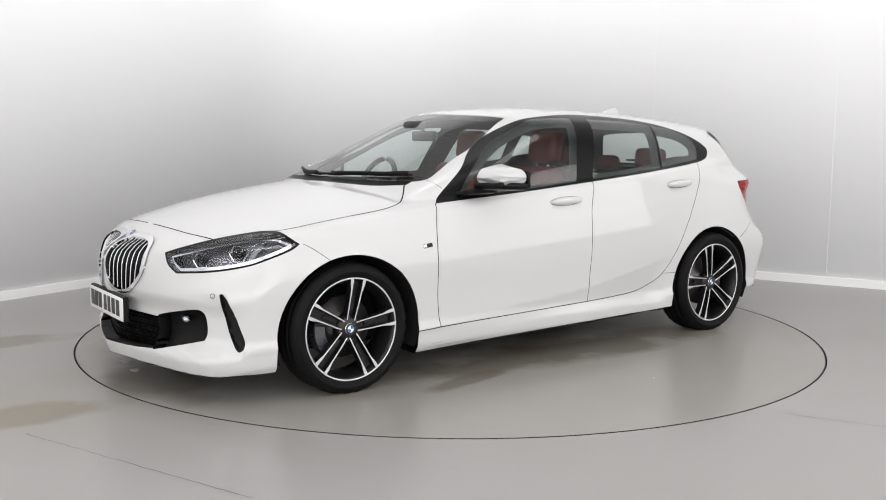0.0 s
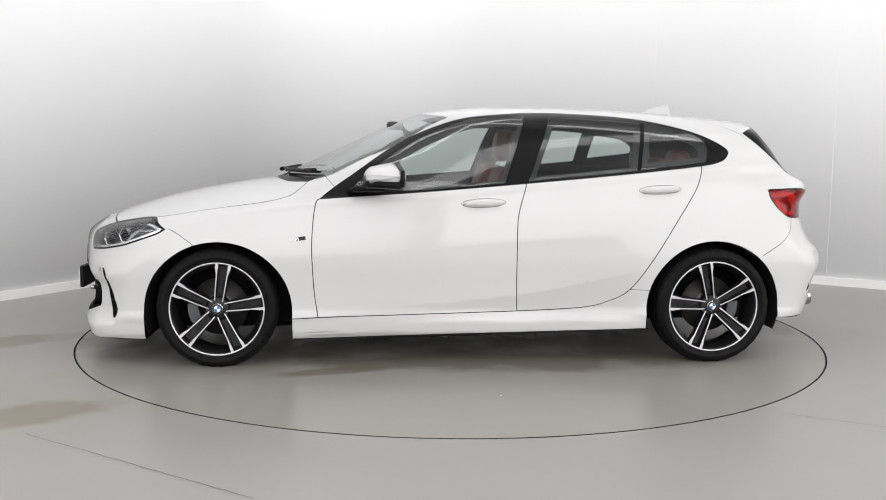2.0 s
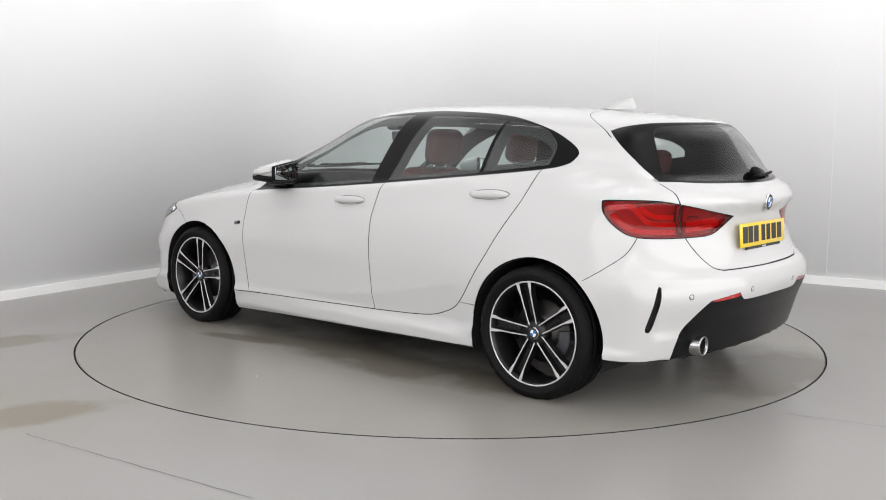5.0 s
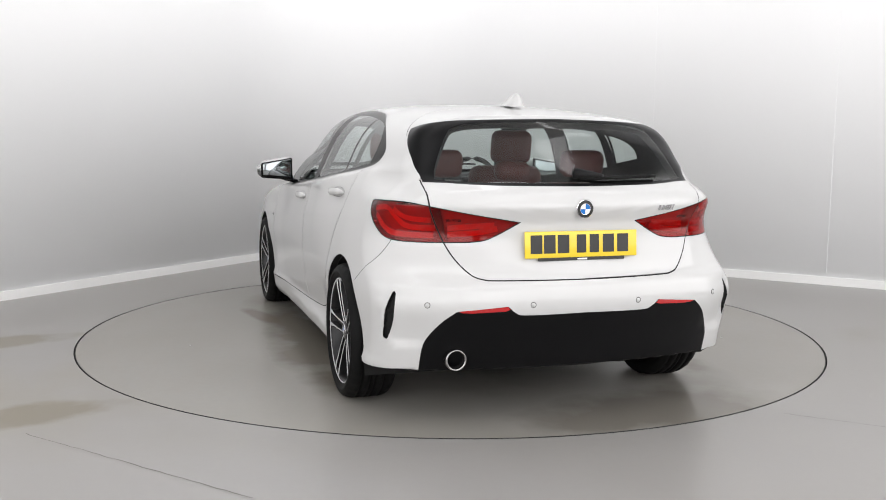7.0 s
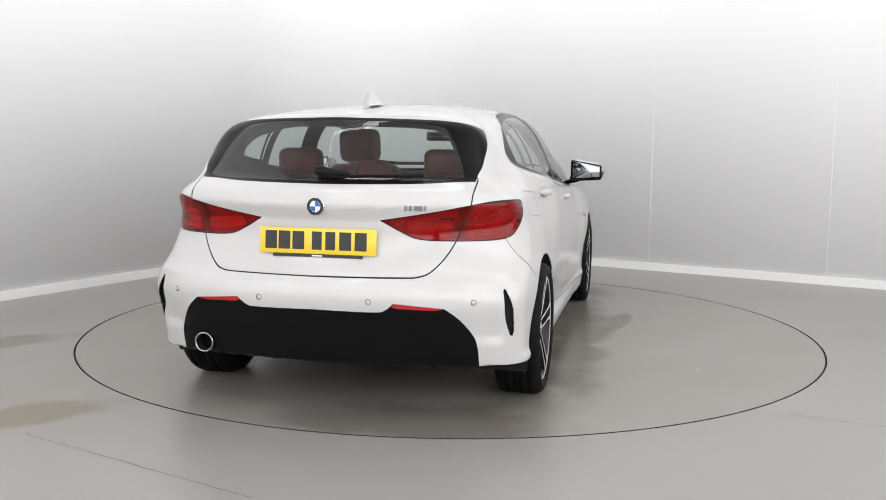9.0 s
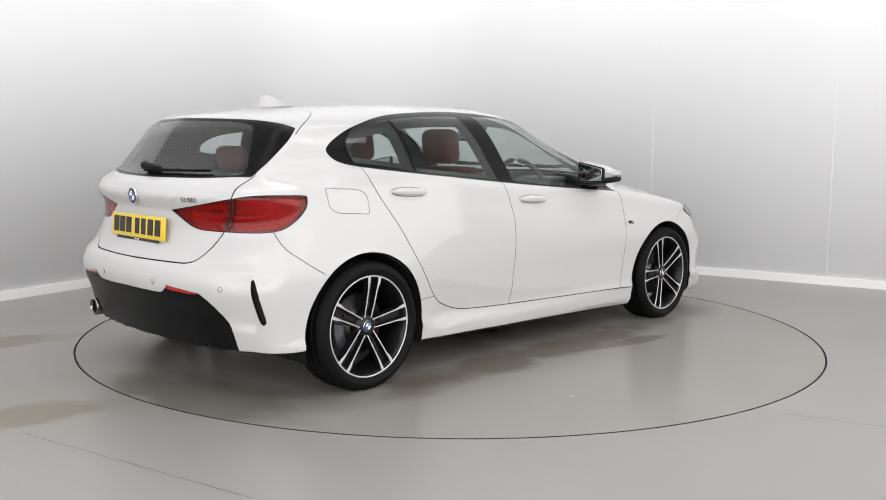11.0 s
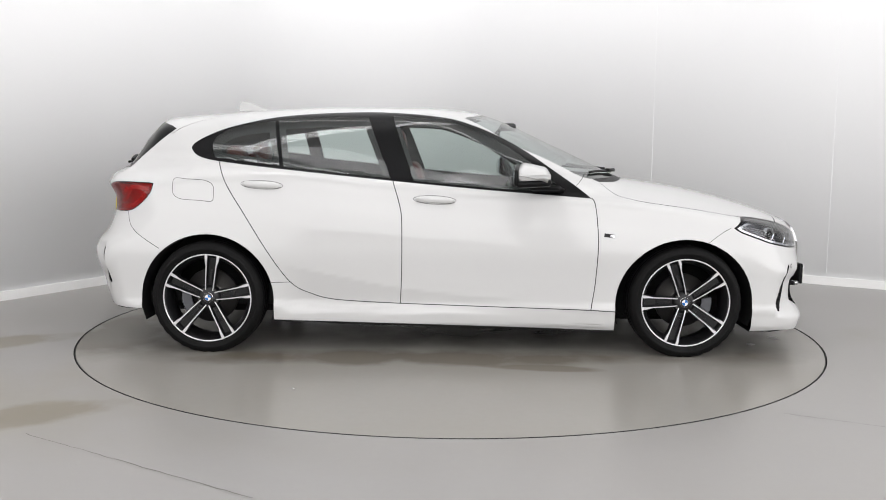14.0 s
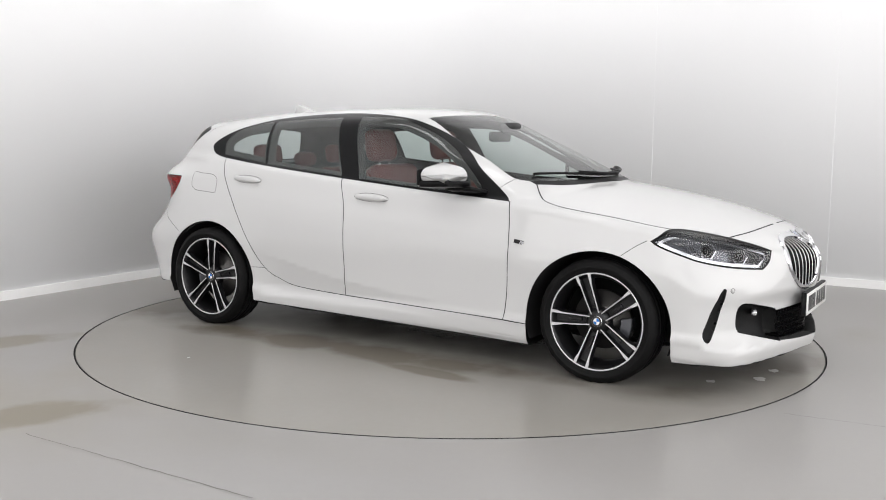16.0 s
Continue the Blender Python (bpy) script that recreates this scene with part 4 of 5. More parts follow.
        ribbon(bm, "diag", smooth_line(line, 4), w, depth, s)
        bmesh.ops.solidify(bm, geom=bm.faces[:], thickness=0.006)
        part("light_guide", bm, SILVER_LENS, lamp)
    # tail lamps, one on the body and one on the tailgate
    for name, region, bands, owner in (("tail_lamp", "tail_outer", ([(-0.612, 0.912), (-0.70, 0.918), (-0.752, 0.872), (-0.81, 0.842), (-0.925, 0.838)], [(-0.625, 0.885), (-0.68, 0.835), (-0.75, 0.812), (-0.92, 0.808)], [(-0.74, 0.915), (-0.80, 0.875), (-0.91, 0.866)]), car),
                                       ("tailgate_lamp", "tail_inner", ([(-0.975, 0.812), (-1.09, 0.822), (-1.16, 0.838)], [(-0.975, 0.838), (-1.07, 0.846), (-1.15, 0.852)]), tailgate)):
        lamp = recess(name, [region], (s,), (0.03, -0.028, 0), LAMP_FLOOR, owner, "red tail lamp with dark edges")
        if owner is car:
            at_car(lamp)
            skin("lamp_gasket", ["lamp_gasket"], (s,), BLACK, "", lamp)
        skin("lamp_glass", [region], (s,), RED_GLASS, "glossy red lamp glass", lamp, rim=0.0)
        for line in bands:
            bm = bmesh.new()
            ribbon(bm, "rdiag", smooth_line(line, 4), 0.024, 0.014, s)
            bmesh.ops.solidify(bm, geom=bm.faces[:], thickness=0.008)
            part("light_bar", bm, BRIGHT_RED, lamp)
        if owner is tailgate:
            bm = bmesh.new()
            ribbon(bm, "rdiag", [(-0.972, 0.872), (-1.0, 0.874), (-1.03, 0.872)], 0.012, 0.001, s)
            bmesh.ops.solidify(bm, geom=bm.faces[:], thickness=-0.003)
            part("reverse_light", bm, SILVER_LENS, lamp, "small grey reversing light")

intake = at_car(recess("lower_intake", ["intake"], BOTH, (-0.075, 0, 0), DARK, car, "black lower air intake"))
bm = bmesh.new()
for row in range(5):
    for col in range(-13, 14):
        cy, cz = col * 0.030 + (0.015 if row % 2 else 0), 0.225 + row * 0.030
        if abs(cy) > 0.385:
            continue
        hexa = [(cy + 0.0165 * math.sin(math.pi / 3 * k), cz + 0.0165 * math.cos(math.pi / 3 * k)) for k in range(6)]
        inner = [(cy + 0.0125 * math.sin(math.pi / 3 * k), cz + 0.0125 * math.cos(math.pi / 3 * k)) for k in range(6)]
        x = 2.155 - 0.135 * (abs(cy) / 0.6) ** 1.2
        a, b, c = ([bm.verts.new((x + d, *q)) for q in ring] for ring, d in ((hexa, 0.0), (inner, 0.0), (inner, -0.02)))
        for k in range(6):
            j = (k + 1) % 6
            bm.faces.new((a[k], a[j], b[j], b[k]))
            bm.faces.new((b[k], b[j], c[j], c[k]))
bmesh.ops.recalc_face_normals(bm, faces=bm.faces)
part("honeycomb_mesh", bm, BLACK, intake, "black honeycomb mesh", smooth=False)["kind"] = "stuff"


# ---- wheel arches, wheels
def arch_liner(arch, cx, s):
    bm = bmesh.new()
    rows = []
    for u, v in arch:
        if v < 0.17:
            continue
        k = 1.006
        rows.append([bm.verts.new((cx + (u - cx) * k, s * y, 0.296 + (v - 0.296) * k)) for y in (0.878, 0.70, 0.52)])
    rows.sort(key=lambda r: math.atan2(r[0].co.x - cx, r[0].co.z - 0.30))
    for a, b in zip(rows, rows[1:]):
        for k in range(2):
            bm.faces.new((a[k], a[k + 1], b[k + 1], b[k]))
    bm.faces.new([r[2] for r in rows])
    for v in bm.verts:
        if abs(v.co.y) > 0.8:
            v.co.y = math.copysign(float(side_y(v.co.x, v.co.z)) - 0.006, v.co.y)
    return at_car(part("wheel_arch", bm, DARK, car, "black wheel arch liner"))


for s in (1, -1):
    arch_liner(ARCH_F, 1.329, s)
    arch_liner(ARCH_R, -1.337, s)

RIM, HUB_Z, TYRE_R = 0.248, 0.308, 0.3165


def mesh_of(name, bm, mats, smooth=True):
    me = bpy.data.meshes.new(name)
    bm.to_mesh(me)
    bm.free()
    for m in mats:
        me.materials.append(m)
    me.polygons.foreach_set("use_smooth", [smooth] * len(me.polygons))
    return me


def tyre_mesh():
    bm = bmesh.new()
    prof = [(RIM - 0.014, -0.190), (RIM - 0.002, -0.203), (0.272, -0.214), (0.295, -0.212), (0.308, -0.200), (0.3145, -0.182)]
    for k, y in enumerate((-0.160, -0.118, -0.097, -0.055)):
        prof += [(TYRE_R, y - 0.005), (TYRE_R - 0.007, y - 0.004), (TYRE_R - 0.007, y + 0.004), (TYRE_R, y + 0.005)]
    prof += [(0.3145, -0.034), (0.308, -0.016), (0.296, -0.004), (0.285, 0.0), (0.284, 0.0014), (0.272, 0.0024), (0.271, 0.001), (0.262, -0.001), (RIM + 0.004, -0.008), (RIM - 0.002, -0.014), (RIM - 0.014, -0.022)]
    rings = lathe(bm, prof, 96, "y")
    # blocks of the tread's shoulders
    for v in bm.verts:
        r = math.hypot(v.co.x, v.co.z)
        if 0.3 < r < 0.3155 and round(math.atan2(v.co.z, v.co.x) / (2 * math.pi) * 96) % 3 == 0:
            v.co.x *= 0.990
            v.co.z *= 0.990
        v.co.z = max(v.co.z, -HUB_Z + 0.0005)
    bmesh.ops.recalc_face_normals(bm, faces=bm.faces)
    return mesh_of("tyre", bm, [RUBBER])


def barrel_mesh():
    bm = bmesh.new()
    rings = lathe(bm, [(RIM - 0.006, -0.200), (RIM, -0.196), (RIM - 0.012, -0.185), (0.215, -0.15), (0.213, -0.08), (0.222, -0.050), (0.229, -0.030), (0.234, -0.018), (0.2405, -0.0125), (RIM - 0.0035, -0.0095), (RIM, -0.012), (RIM + 0.001, -0.017), (RIM - 0.006, -0.026)], 96, "y")
    for f in bm.faces:
        c = f.calc_center_median()
        f.material_index = 1 if c.y > -0.0165 and math.hypot(c.x, c.z) > 0.2415 else 0
    lathe(bm, [(0.001, -0.030), (0.030, -0.030), (0.048, -0.034), (0.066, -0.052), (0.070, -0.075), (0.001, -0.078)], 40, "y")
    bmesh.ops.recalc_face_normals(bm, faces=bm.faces)
    return mesh_of("wheel", bm, [GREY_ALLOY, ALLOY])


def spoke_mesh():
    """A pair of slim spokes with a dark bridge between; it points along +x, its bright faces turned outwards."""
    bm = bmesh.new()
    for s in (1, -1):
        # (distance from the hub, inner edge, outer edge, height)
        sec = [(0.036, 0.016, 0.023, -0.034), (0.060, 0.0185, 0.0250, -0.030), (0.12, 0.0215, 0.0285, -0.022), (0.175, 0.0235, 0.0310, -0.0165), (0.190, 0.0240, 0.0335, -0.0145), (0.212, 0.0245, 0.0395, -0.0125), (0.242, 0.0250, 0.0425, -0.0115)]
        rows = []
        for r, a, b, y in sec:
            rows.append([bm.verts.new(q) for q in ((r, y - 0.030, s * (a - 0.004)), (r, y - 0.002, s * a), (r, y, s * (a + 0.0012)), (r, y, s * (b - 0.0012)), (r, y - 0.002, s * b), (r, y - 0.034, s * (b + 0.005)))])
        for p, q in zip(rows, rows[1:]):
            for k in range(5):
                f = bm.faces.new((p[k], p[k + 1], q[k + 1], q[k]))
                f.material_index = 1 if k in (1, 2, 3) else 0
        bm.faces.new(rows[0])
        bm.faces.new(rows[-1])
    for r0, r1, w, y0, y1 in ((0.045, 0.236, 0.0225, -0.056, -0.044),):
        a = [bm.verts.new(q) for q in ((r0, y0, -w * 0.8), (r1, y1, -w), (r1, y1, w), (r0, y0, w * 0.8))]
        bm.faces.new(a)
    box(bm, (0.085, -0.054, -0.009), (0.155, -0.040, 0.009), 0.003)
    bmesh.ops.recalc_face_normals(bm, faces=bm.faces)
    return mesh_of("spoke", bm, [GREY_ALLOY, ALLOY], False)


def roundel_mesh(r, name="roundel"):
    """A round badge: a dark ring round four quarters, blue and white, with a bright edge; it faces +y."""
    bm = bmesh.new()
    n = 48
    def disc_ring(r0, r1, y0, y1, pick):
        for i in range(n):
            a, b = 2 * math.pi * i / n, 2 * math.pi * (i + 1) / n
            q = [(r0, a, y0), (r1, a, y1), (r1, b, y1), (r0, b, y0)]
            vs = [bm.verts.new((rr * math.cos(t), y, rr * math.sin(t))) for rr, t, y in q]
            f = bm.faces.new(vs)
            f.material_index = pick(i)
    disc_ring(0.0005, r * 0.58, 0.004, 0.0035, lambda i: 1 if (i // (n // 4)) % 2 else 2)
    disc_ring(r * 0.58, r * 0.62, 0.0035, 0.0036, lambda i: 3)
    disc_ring(r * 0.62, r * 0.93, 0.0036, 0.0026, lambda i: 0)
    disc_ring(r * 0.93, r, 0.0026, 0.0005, lambda i: 3)
    disc_ring(r, r, 0.0005, -0.004, lambda i: 3)
    bmesh.ops.remove_doubles(bm, verts=bm.verts, dist=1e-6)
    bmesh.ops.recalc_face_normals(bm, faces=bm.faces)
    return mesh_of(name, bm, [INK, BLUE, WHITE_ENAMEL, CHROME], False)


def brake_mesh():
    bm = bmesh.new()
    lathe(bm, [(0.05, -0.085), (0.078, -0.085), (0.080, -0.105), (0.150, -0.105), (0.152, -0.125), (0.05, -0.128)], 48, "y")
    bmesh.ops.recalc_face_normals(bm, faces=bm.faces)
    return mesh_of("brake_disc", bm, [IRON])


def caliper_mesh():
    bm = bmesh.new()
    pts = [(r * math.cos(a), r * math.sin(a)) for r, a in [(0.165, t) for t in np.linspace(-0.5, 0.5, 9)] + [(0.105, t) for t in np.linspace(0.5, -0.5, 9)]]
    prism(bm, pts, -0.145, -0.082, "y")
    bmesh.ops.bevel(bm, geom=bm.edges[:], offset=0.004, segments=1, affect="EDGES")
    return mesh_of("caliper", bm, [LAMP_BLACK], False)


def bolt_mesh():
    bm = bmesh.new()
    lathe(bm, [(0.001, -0.036), (0.007, -0.036), (0.009, -0.040), (0.009, -0.06)], 6, "y")
    bmesh.ops.recalc_face_normals(bm, faces=bm.faces)
    return mesh_of("wheel_bolt", bm, [IRON], False)


TYRE, BARREL, SPOKE, CAP, BRAKE, CALIPER, BOLT = tyre_mesh(), barrel_mesh(), spoke_mesh(), roundel_mesh(0.0285, "centre_cap"), brake_mesh(), caliper_mesh(), bolt_mesh()


def piece(name, me, parent, m):
    ob = new(name, me)
    ob.parent = parent
    ob.matrix_basis = m
    return ob


def wheel(x, s, turn):
    """turn: where one pair of spokes points, in degrees from the car's nose upwards."""
    place = Matrix.Translation(OFF + Vector((x, s * 0.894, HUB_Z))) @ (Matrix.Identity(4) if s > 0 else Matrix.Diagonal((1, -1, 1, 1)))
    if s < 0:
        place = Matrix.Translation(OFF + Vector((x, -0.894, HUB_Z))) @ Matrix.Rotation(math.pi, 4, "Z")
    rim = piece("wheel", BARREL, car, place)
    rim["label"] = "two-tone alloy wheel with five pairs of spokes"
    piece("tyre", TYRE, rim, Matrix.Identity(4))
    # local x points to the nose on the left side, to the tail on the right
    for i in range(5):
        a = radians(turn + 72 * i)
        if s < 0:
            a = math.pi - a
        piece("spoke", SPOKE, rim, Matrix.Rotation(-a, 4, "Y"))
        piece("wheel_bolt", BOLT, rim, Matrix.Rotation(-a - radians(36), 4, "Y") @ Matrix.Translation((0.052, 0, 0)))
    piece("centre_cap", CAP, rim, Matrix.Translation((0, -0.0285, 0)))
    piece("brake_disc", BRAKE, rim, Matrix.Identity(4))
    piece("caliper", CALIPER, rim, Matrix.Rotation(radians(20 if (x > 0) == (s > 0) else 160), 4, "Y"))


wheel(1.335, 1, 27)
wheel(-1.335, 1, 5)
wheel(1.335, -1, 36)
wheel(-1.335, -1, 10.5)


# ---- door mirrors, handles, wipers, fin, exhaust
def rounded(bm, lo, hi, r, seg=4):
    vs = bmesh.ops.create_cube(bm, size=1)["verts"]
    for v in vs:
        v.co = Vector([lo[i] + (v.co[i] + 0.5) * (hi[i] - lo[i]) for i in range(3)])
    es = list({e for v in vs for e in v.link_edges})
    return bmesh.ops.bevel(bm, geom=es, offset=r, segments=seg, affect="EDGES", profile=0.5)["verts"]


def warp(bm, fn):
    for v in bm.verts:
        v.co = Vector(fn(*v.co))


for s in (1, -1):
    # white cap, black underside, arm and glass
    def shape(x, y, z):
        k = (y - 0.82) / 0.21
        tip = max(0.0, (x - 0.44) / 0.14)
        return (x - 0.02 * k, s * y, z - 0.034 * max(0, k) ** 2 * (1 if z > 1.0 else -0.4) - tip ** 2 * 0.045 * (1 if z > 1.0 else -0.25))
    bm = bmesh.new()
    rounded(bm, (0.395, 0.825, 0.962), (0.575, 1.036, 1.080), 0.038, 5)
    warp(bm, shape)
    bmesh.ops.recalc_face_normals(bm, faces=bm.faces)
    mirror = at_car(part("door_mirror", bm, PAINT, car, "white door mirror with a black base"))
    bm = bmesh.new()
    rounded(bm, (0.392, 0.822, 0.935), (0.578, 1.030, 0.972), 0.015, 3)
    warp(bm, shape)
    bmesh.ops.recalc_face_normals(bm, faces=bm.faces)
    part("lower_shell", bm, BLACK, mirror)
    bm = bmesh.new()
    rounded(bm, (0.378, 0.830, 0.945), (0.400, 1.030, 1.074), 0.010, 3)
    warp(bm, shape)
    bmesh.ops.recalc_face_normals(bm, faces=bm.faces)
    part("mirror_frame", bm, BLACK, mirror)
    bm = bmesh.new()
    rounded(bm, (0.3745, 0.842, 0.955), (0.380, 1.018, 1.066), 0.0025, 2)
    warp(bm, shape)
    bmesh.ops.recalc_face_normals(bm, faces=bm.faces)
    part("mirror_glass", bm, MIRROR, mirror)
    bm = bmesh.new()
    rounded(bm, (0.45, 0.76, 0.918), (0.62, 0.88, 0.945), 0.012, 3)
    warp(bm, lambda x, y, z: (x + 0.05 * (0.88 - y) / 0.12, s * y, z + 0.10 * (y - 0.76) * (1 if y > 0.8 else 0.3) - 0.015 * (0.88 - y) / 0.12))
    bmesh.ops.recalc_face_normals(bm, faces=bm.faces)
    part("mirror_arm", bm, BLACK, mirror)
    # handles, each with a dark line that paints the shade of its bowl
    for x0, x1, z0, z1 in ((0.044, -0.180, 0.860, 0.870), (-0.922, -1.140, 0.934, 0.944)):
        n = 14
        line = [(x0 + (x1 - x0) * k / n, z0 + (z1 - z0) * k / n) for k in range(n + 1)]
        pts = on_shell_line("side", line)
        bm = bmesh.new()
        rows = []
        for k, (p, nn) in enumerate(pts):
            f = k / n
            tall = 0.0155 * (1 - abs(2 * f - 1) ** 4) ** 0.5 + 0.003
            out = 0.031 * (1 - abs(2 * f - 1) ** 6) ** 0.5 + 0.002
            ring = []
            for j in range(10):
                a = 2 * math.pi * j / 10
                q = p + nn * (out - 0.010 + 0.011 * math.cos(a)) + Vector((0, 0, 1)) * tall * math.sin(a)
                ring.append(bm.verts.new((q.x, s * q.y, q.z)))
            rows.append(ring)
        for a, b in zip(rows, rows[1:]):
            for j in range(10):
                bm.faces.new((a[j], a[(j + 1) % 10], b[(j + 1) % 10], b[j]))
        bm.faces.new(rows[0]), bm.faces.new(rows[-1])
        bmesh.ops.recalc_face_normals(bm, faces=bm.faces)
        handle = at_car(part("door_handle", bm, PAINT, car, "white bow-shaped door handle"))
        bm = bmesh.new()
        xc, zc = (x0 + x1) / 2, (z0 + z1) / 2
        ring = [(xc + 0.119 * math.cos(a), zc + 0.002 - 0.045 * math.cos(a) * 0.1 + 0.0235 * math.sin(a)) for a in np.linspace(0, 2 * math.pi, 40, endpoint=False)]
        ribbon(bm, "side", ring, 0.0022, -0.0006, s, True)
        part("handle_bowl_edge", bm, IRON, handle, "fine dark line for the shade at the handle bowl's edge")

# raised dark line that puts the shade of the flap's gap into colour
bm = bmesh.new()
flap = [(-1.418 + 0.117 * math.copysign(abs(math.cos(a)) ** 0.42, math.cos(a)), 0.910 + 0.057 * math.copysign(abs(math.sin(a)) ** 0.42, math.sin(a)) - 0.02 * math.cos(a)) for a in np.linspace(0, 2 * math.pi, 72, endpoint=False)]
ribbon(bm, "side", flap, 0.0030, -0.0006, -1, True)
at_car(part("fuel_flap_gap", bm, IRON, car, "fine dark line for the shade in the fuel flap's gap"))


def band_on(view, line, width, mat, name, parent, thick=0.003, depth=-0.001, s=1, label=""):
    bm = bmesh.new()
    ribbon(bm, view, line, width, depth, s)
    bmesh.ops.solidify(bm, geom=bm.faces[:], thickness=-thick if s > 0 else thick)
    return at_car(part(name, bm, mat, parent, label, False)) if parent is car else part(name, bm, mat, parent, label, False)


for s in (1, -1):
    band_on("side", [(0.928, 0.676), (0.90, 0.680), (0.872, 0.684)], 0.020, INK, "wing_badge", car, s=s, label="small striped badge on the wing")
    badge = band_on("side", [(0.928, 0.676), (0.916, 0.6775), (0.906, 0.679)], 0.016, CHROME, "wing_badge_stripe", car, thick=0.004, s=s)
    # the blade along the foot of the sill
    blade = [(0.86 - 1.80 * k / 24, 0.166 + 0.037 * k / 24) for k in range(25)]
    band_on("side", blade, 0.030, PAINT, "sill_blade", car, thick=0.013, depth=0.002, s=s, label="white blade along the foot of the sill")
    # parking sensors
    for view, u, v in (("rear", 0.67, 0.537), ("rear", 0.242, 0.534), ("front", 0.735, 0.504)):
        p, n = on_shell(view, u, v)
        bm = bmesh.new()
        lathe(bm, [(0.001, 0.0012), (0.0085, 0.0010), (0.0092, -0.001)], 20, "z")
        lathe(bm, [(0.0100, 0.0), (0.0104, 0.0009), (0.0122, 0.0008), (0.0126, -0.001)], 20, "z")
        for f in bm.faces:
            f.material_index = 1 if f.calc_center_median().xy.length > 0.0095 else 0
        q = Vector((n.x, s * n.y, n.z)).to_track_quat("Z", "Y").to_matrix().to_4x4()
        bmesh.ops.transform(bm, matrix=Matrix.Translation((p.x, s * p.y, p.z)) @ q, verts=bm.verts)
        part("parking_sensor", bm, [PAINT, IRON], front_bumper if view == "front" else rear_bumper)

# rear wiper
bm = bmesh.new()
pts = on_shell_line("rear", [(0.02 - 0.014 * k, 1.052 - 0.0012 * k) for k in range(11)])
tube(bm, [(p + n * 0.024)[:] for p, n in pts], [0.020, 0.023, 0.022, 0.020, 0.018, 0.017, 0.015, 0.013, 0.011, 0.009, 0.006], 8)
wiper = part("rear_wiper", bm, PLASTIC, tailgate, "black rear wiper")
bm = bmesh.new()
pts = on_shell_line("rear", [(0.0 - 0.042 * k, 1.034 + 0.0005 * k) for k in range(11)])
tube(bm, [(p + n * 0.014)[:] for p, n in pts], 0.0075, 6)
part("wiper_blade", bm, RUBBER, wiper)
# front wipers along the foot of the windscreen
for line in ([(0.80, 0.60), (0.90, 0.45), (1.00, 0.2), (1.025, 0.0), (1.02, -0.06)], [(1.03, 0.05), (1.02, -0.1), (0.975, -0.25), (0.90, -0.42), (0.82, -0.57)]):
    pl = smooth_line(line, 4)
    pts = [(Vector((p.x, math.copysign(p.y, v), p.z)), Vector((n.x, math.copysign(n.y, v), n.z))) for (p, n), (u, v) in zip(on_shell_line("top", [(u, abs(v)) for u, v in pl]), pl)]
    bm = bmesh.new()
    tube(bm, [p + n * 0.012 for p, n in pts], 0.0075, 6)
    w = at_car(part("front_wiper", bm, PLASTIC, car, "black windscreen wiper at rest"))
    bm = bmesh.new()
    half_way = len(pts) // 2 + 2
    tube(bm, [p + n * 0.022 + Vector((0.025 * (1 - k / half_way), 0, 0)) for k, (p, n) in enumerate(pts[:half_way])], [0.013] * 3 + [0.009] * (half_way - 3), 6)
    part("wiper_arm", bm, PLASTIC, w)

bm = bmesh.new()
prof = [(-1.135, 1.372), (-1.20, 1.394), (-1.27, 1.421), (-1.305, 1.429), (-1.325, 1.424), (-1.335, 1.365)]
a, b = [], []
for x, z in prof:
    w = 0.030 * (1.45 - z) / 0.08 * 0.9 + 0.004
    a.append(bm.verts.new((x, w, z)))
    b.append(bm.verts.new((x, -w, z)))
for i in range(len(prof) - 1):
    bm.faces.new((a[i], a[i + 1], b[i + 1], b[i]))
fl, fr = bm.faces.new(a), bm.faces.new(b[::-1])
bmesh.ops.recalc_face_normals(bm, faces=bm.faces)
bmesh.ops.bevel(bm, geom=bm.edges[:], offset=0.004, segments=2, affect="EDGES")
at_car(part("roof_aerial", bm, PAINT, car, "white shark-fin aerial"))

bm = bmesh.new()
lathe(bm, [(0.036, 0.09), (0.036, -0.006), (0.040, -0.012), (0.0445, -0.010), (0.046, -0.004), (0.046, 0.12)], 40, "x")
bmesh.ops.recalc_face_normals(bm, faces=bm.faces)
bmesh.ops.transform(bm, matrix=Matrix.Translation((-2.022, 0.545, 0.302)), verts=bm.verts)
exhaust = at_car(part("exhaust_tip", bm, STEEL, car, "round polished exhaust tip"))
bm = bmesh.new()
lathe(bm, [(0.0005, 0.085), (0.0358, 0.085), (0.0358, 0.0)], 32, "x")
bmesh.ops.transform(bm, matrix=Matrix.Translation((-2.022, 0.545, 0.302)), verts=bm.verts)
part("exhaust_bore", bm, DARK, exhaust, "near-black exhaust bore")
bm = bmesh.new()
rounded(bm, (-2.00, -0.36, 0.246), (-1.75, 0.36, 0.30), 0.02, 3)
silencer = at_car(part("silencer", bm, IRON, car, "grey steel silencer under the tail"))


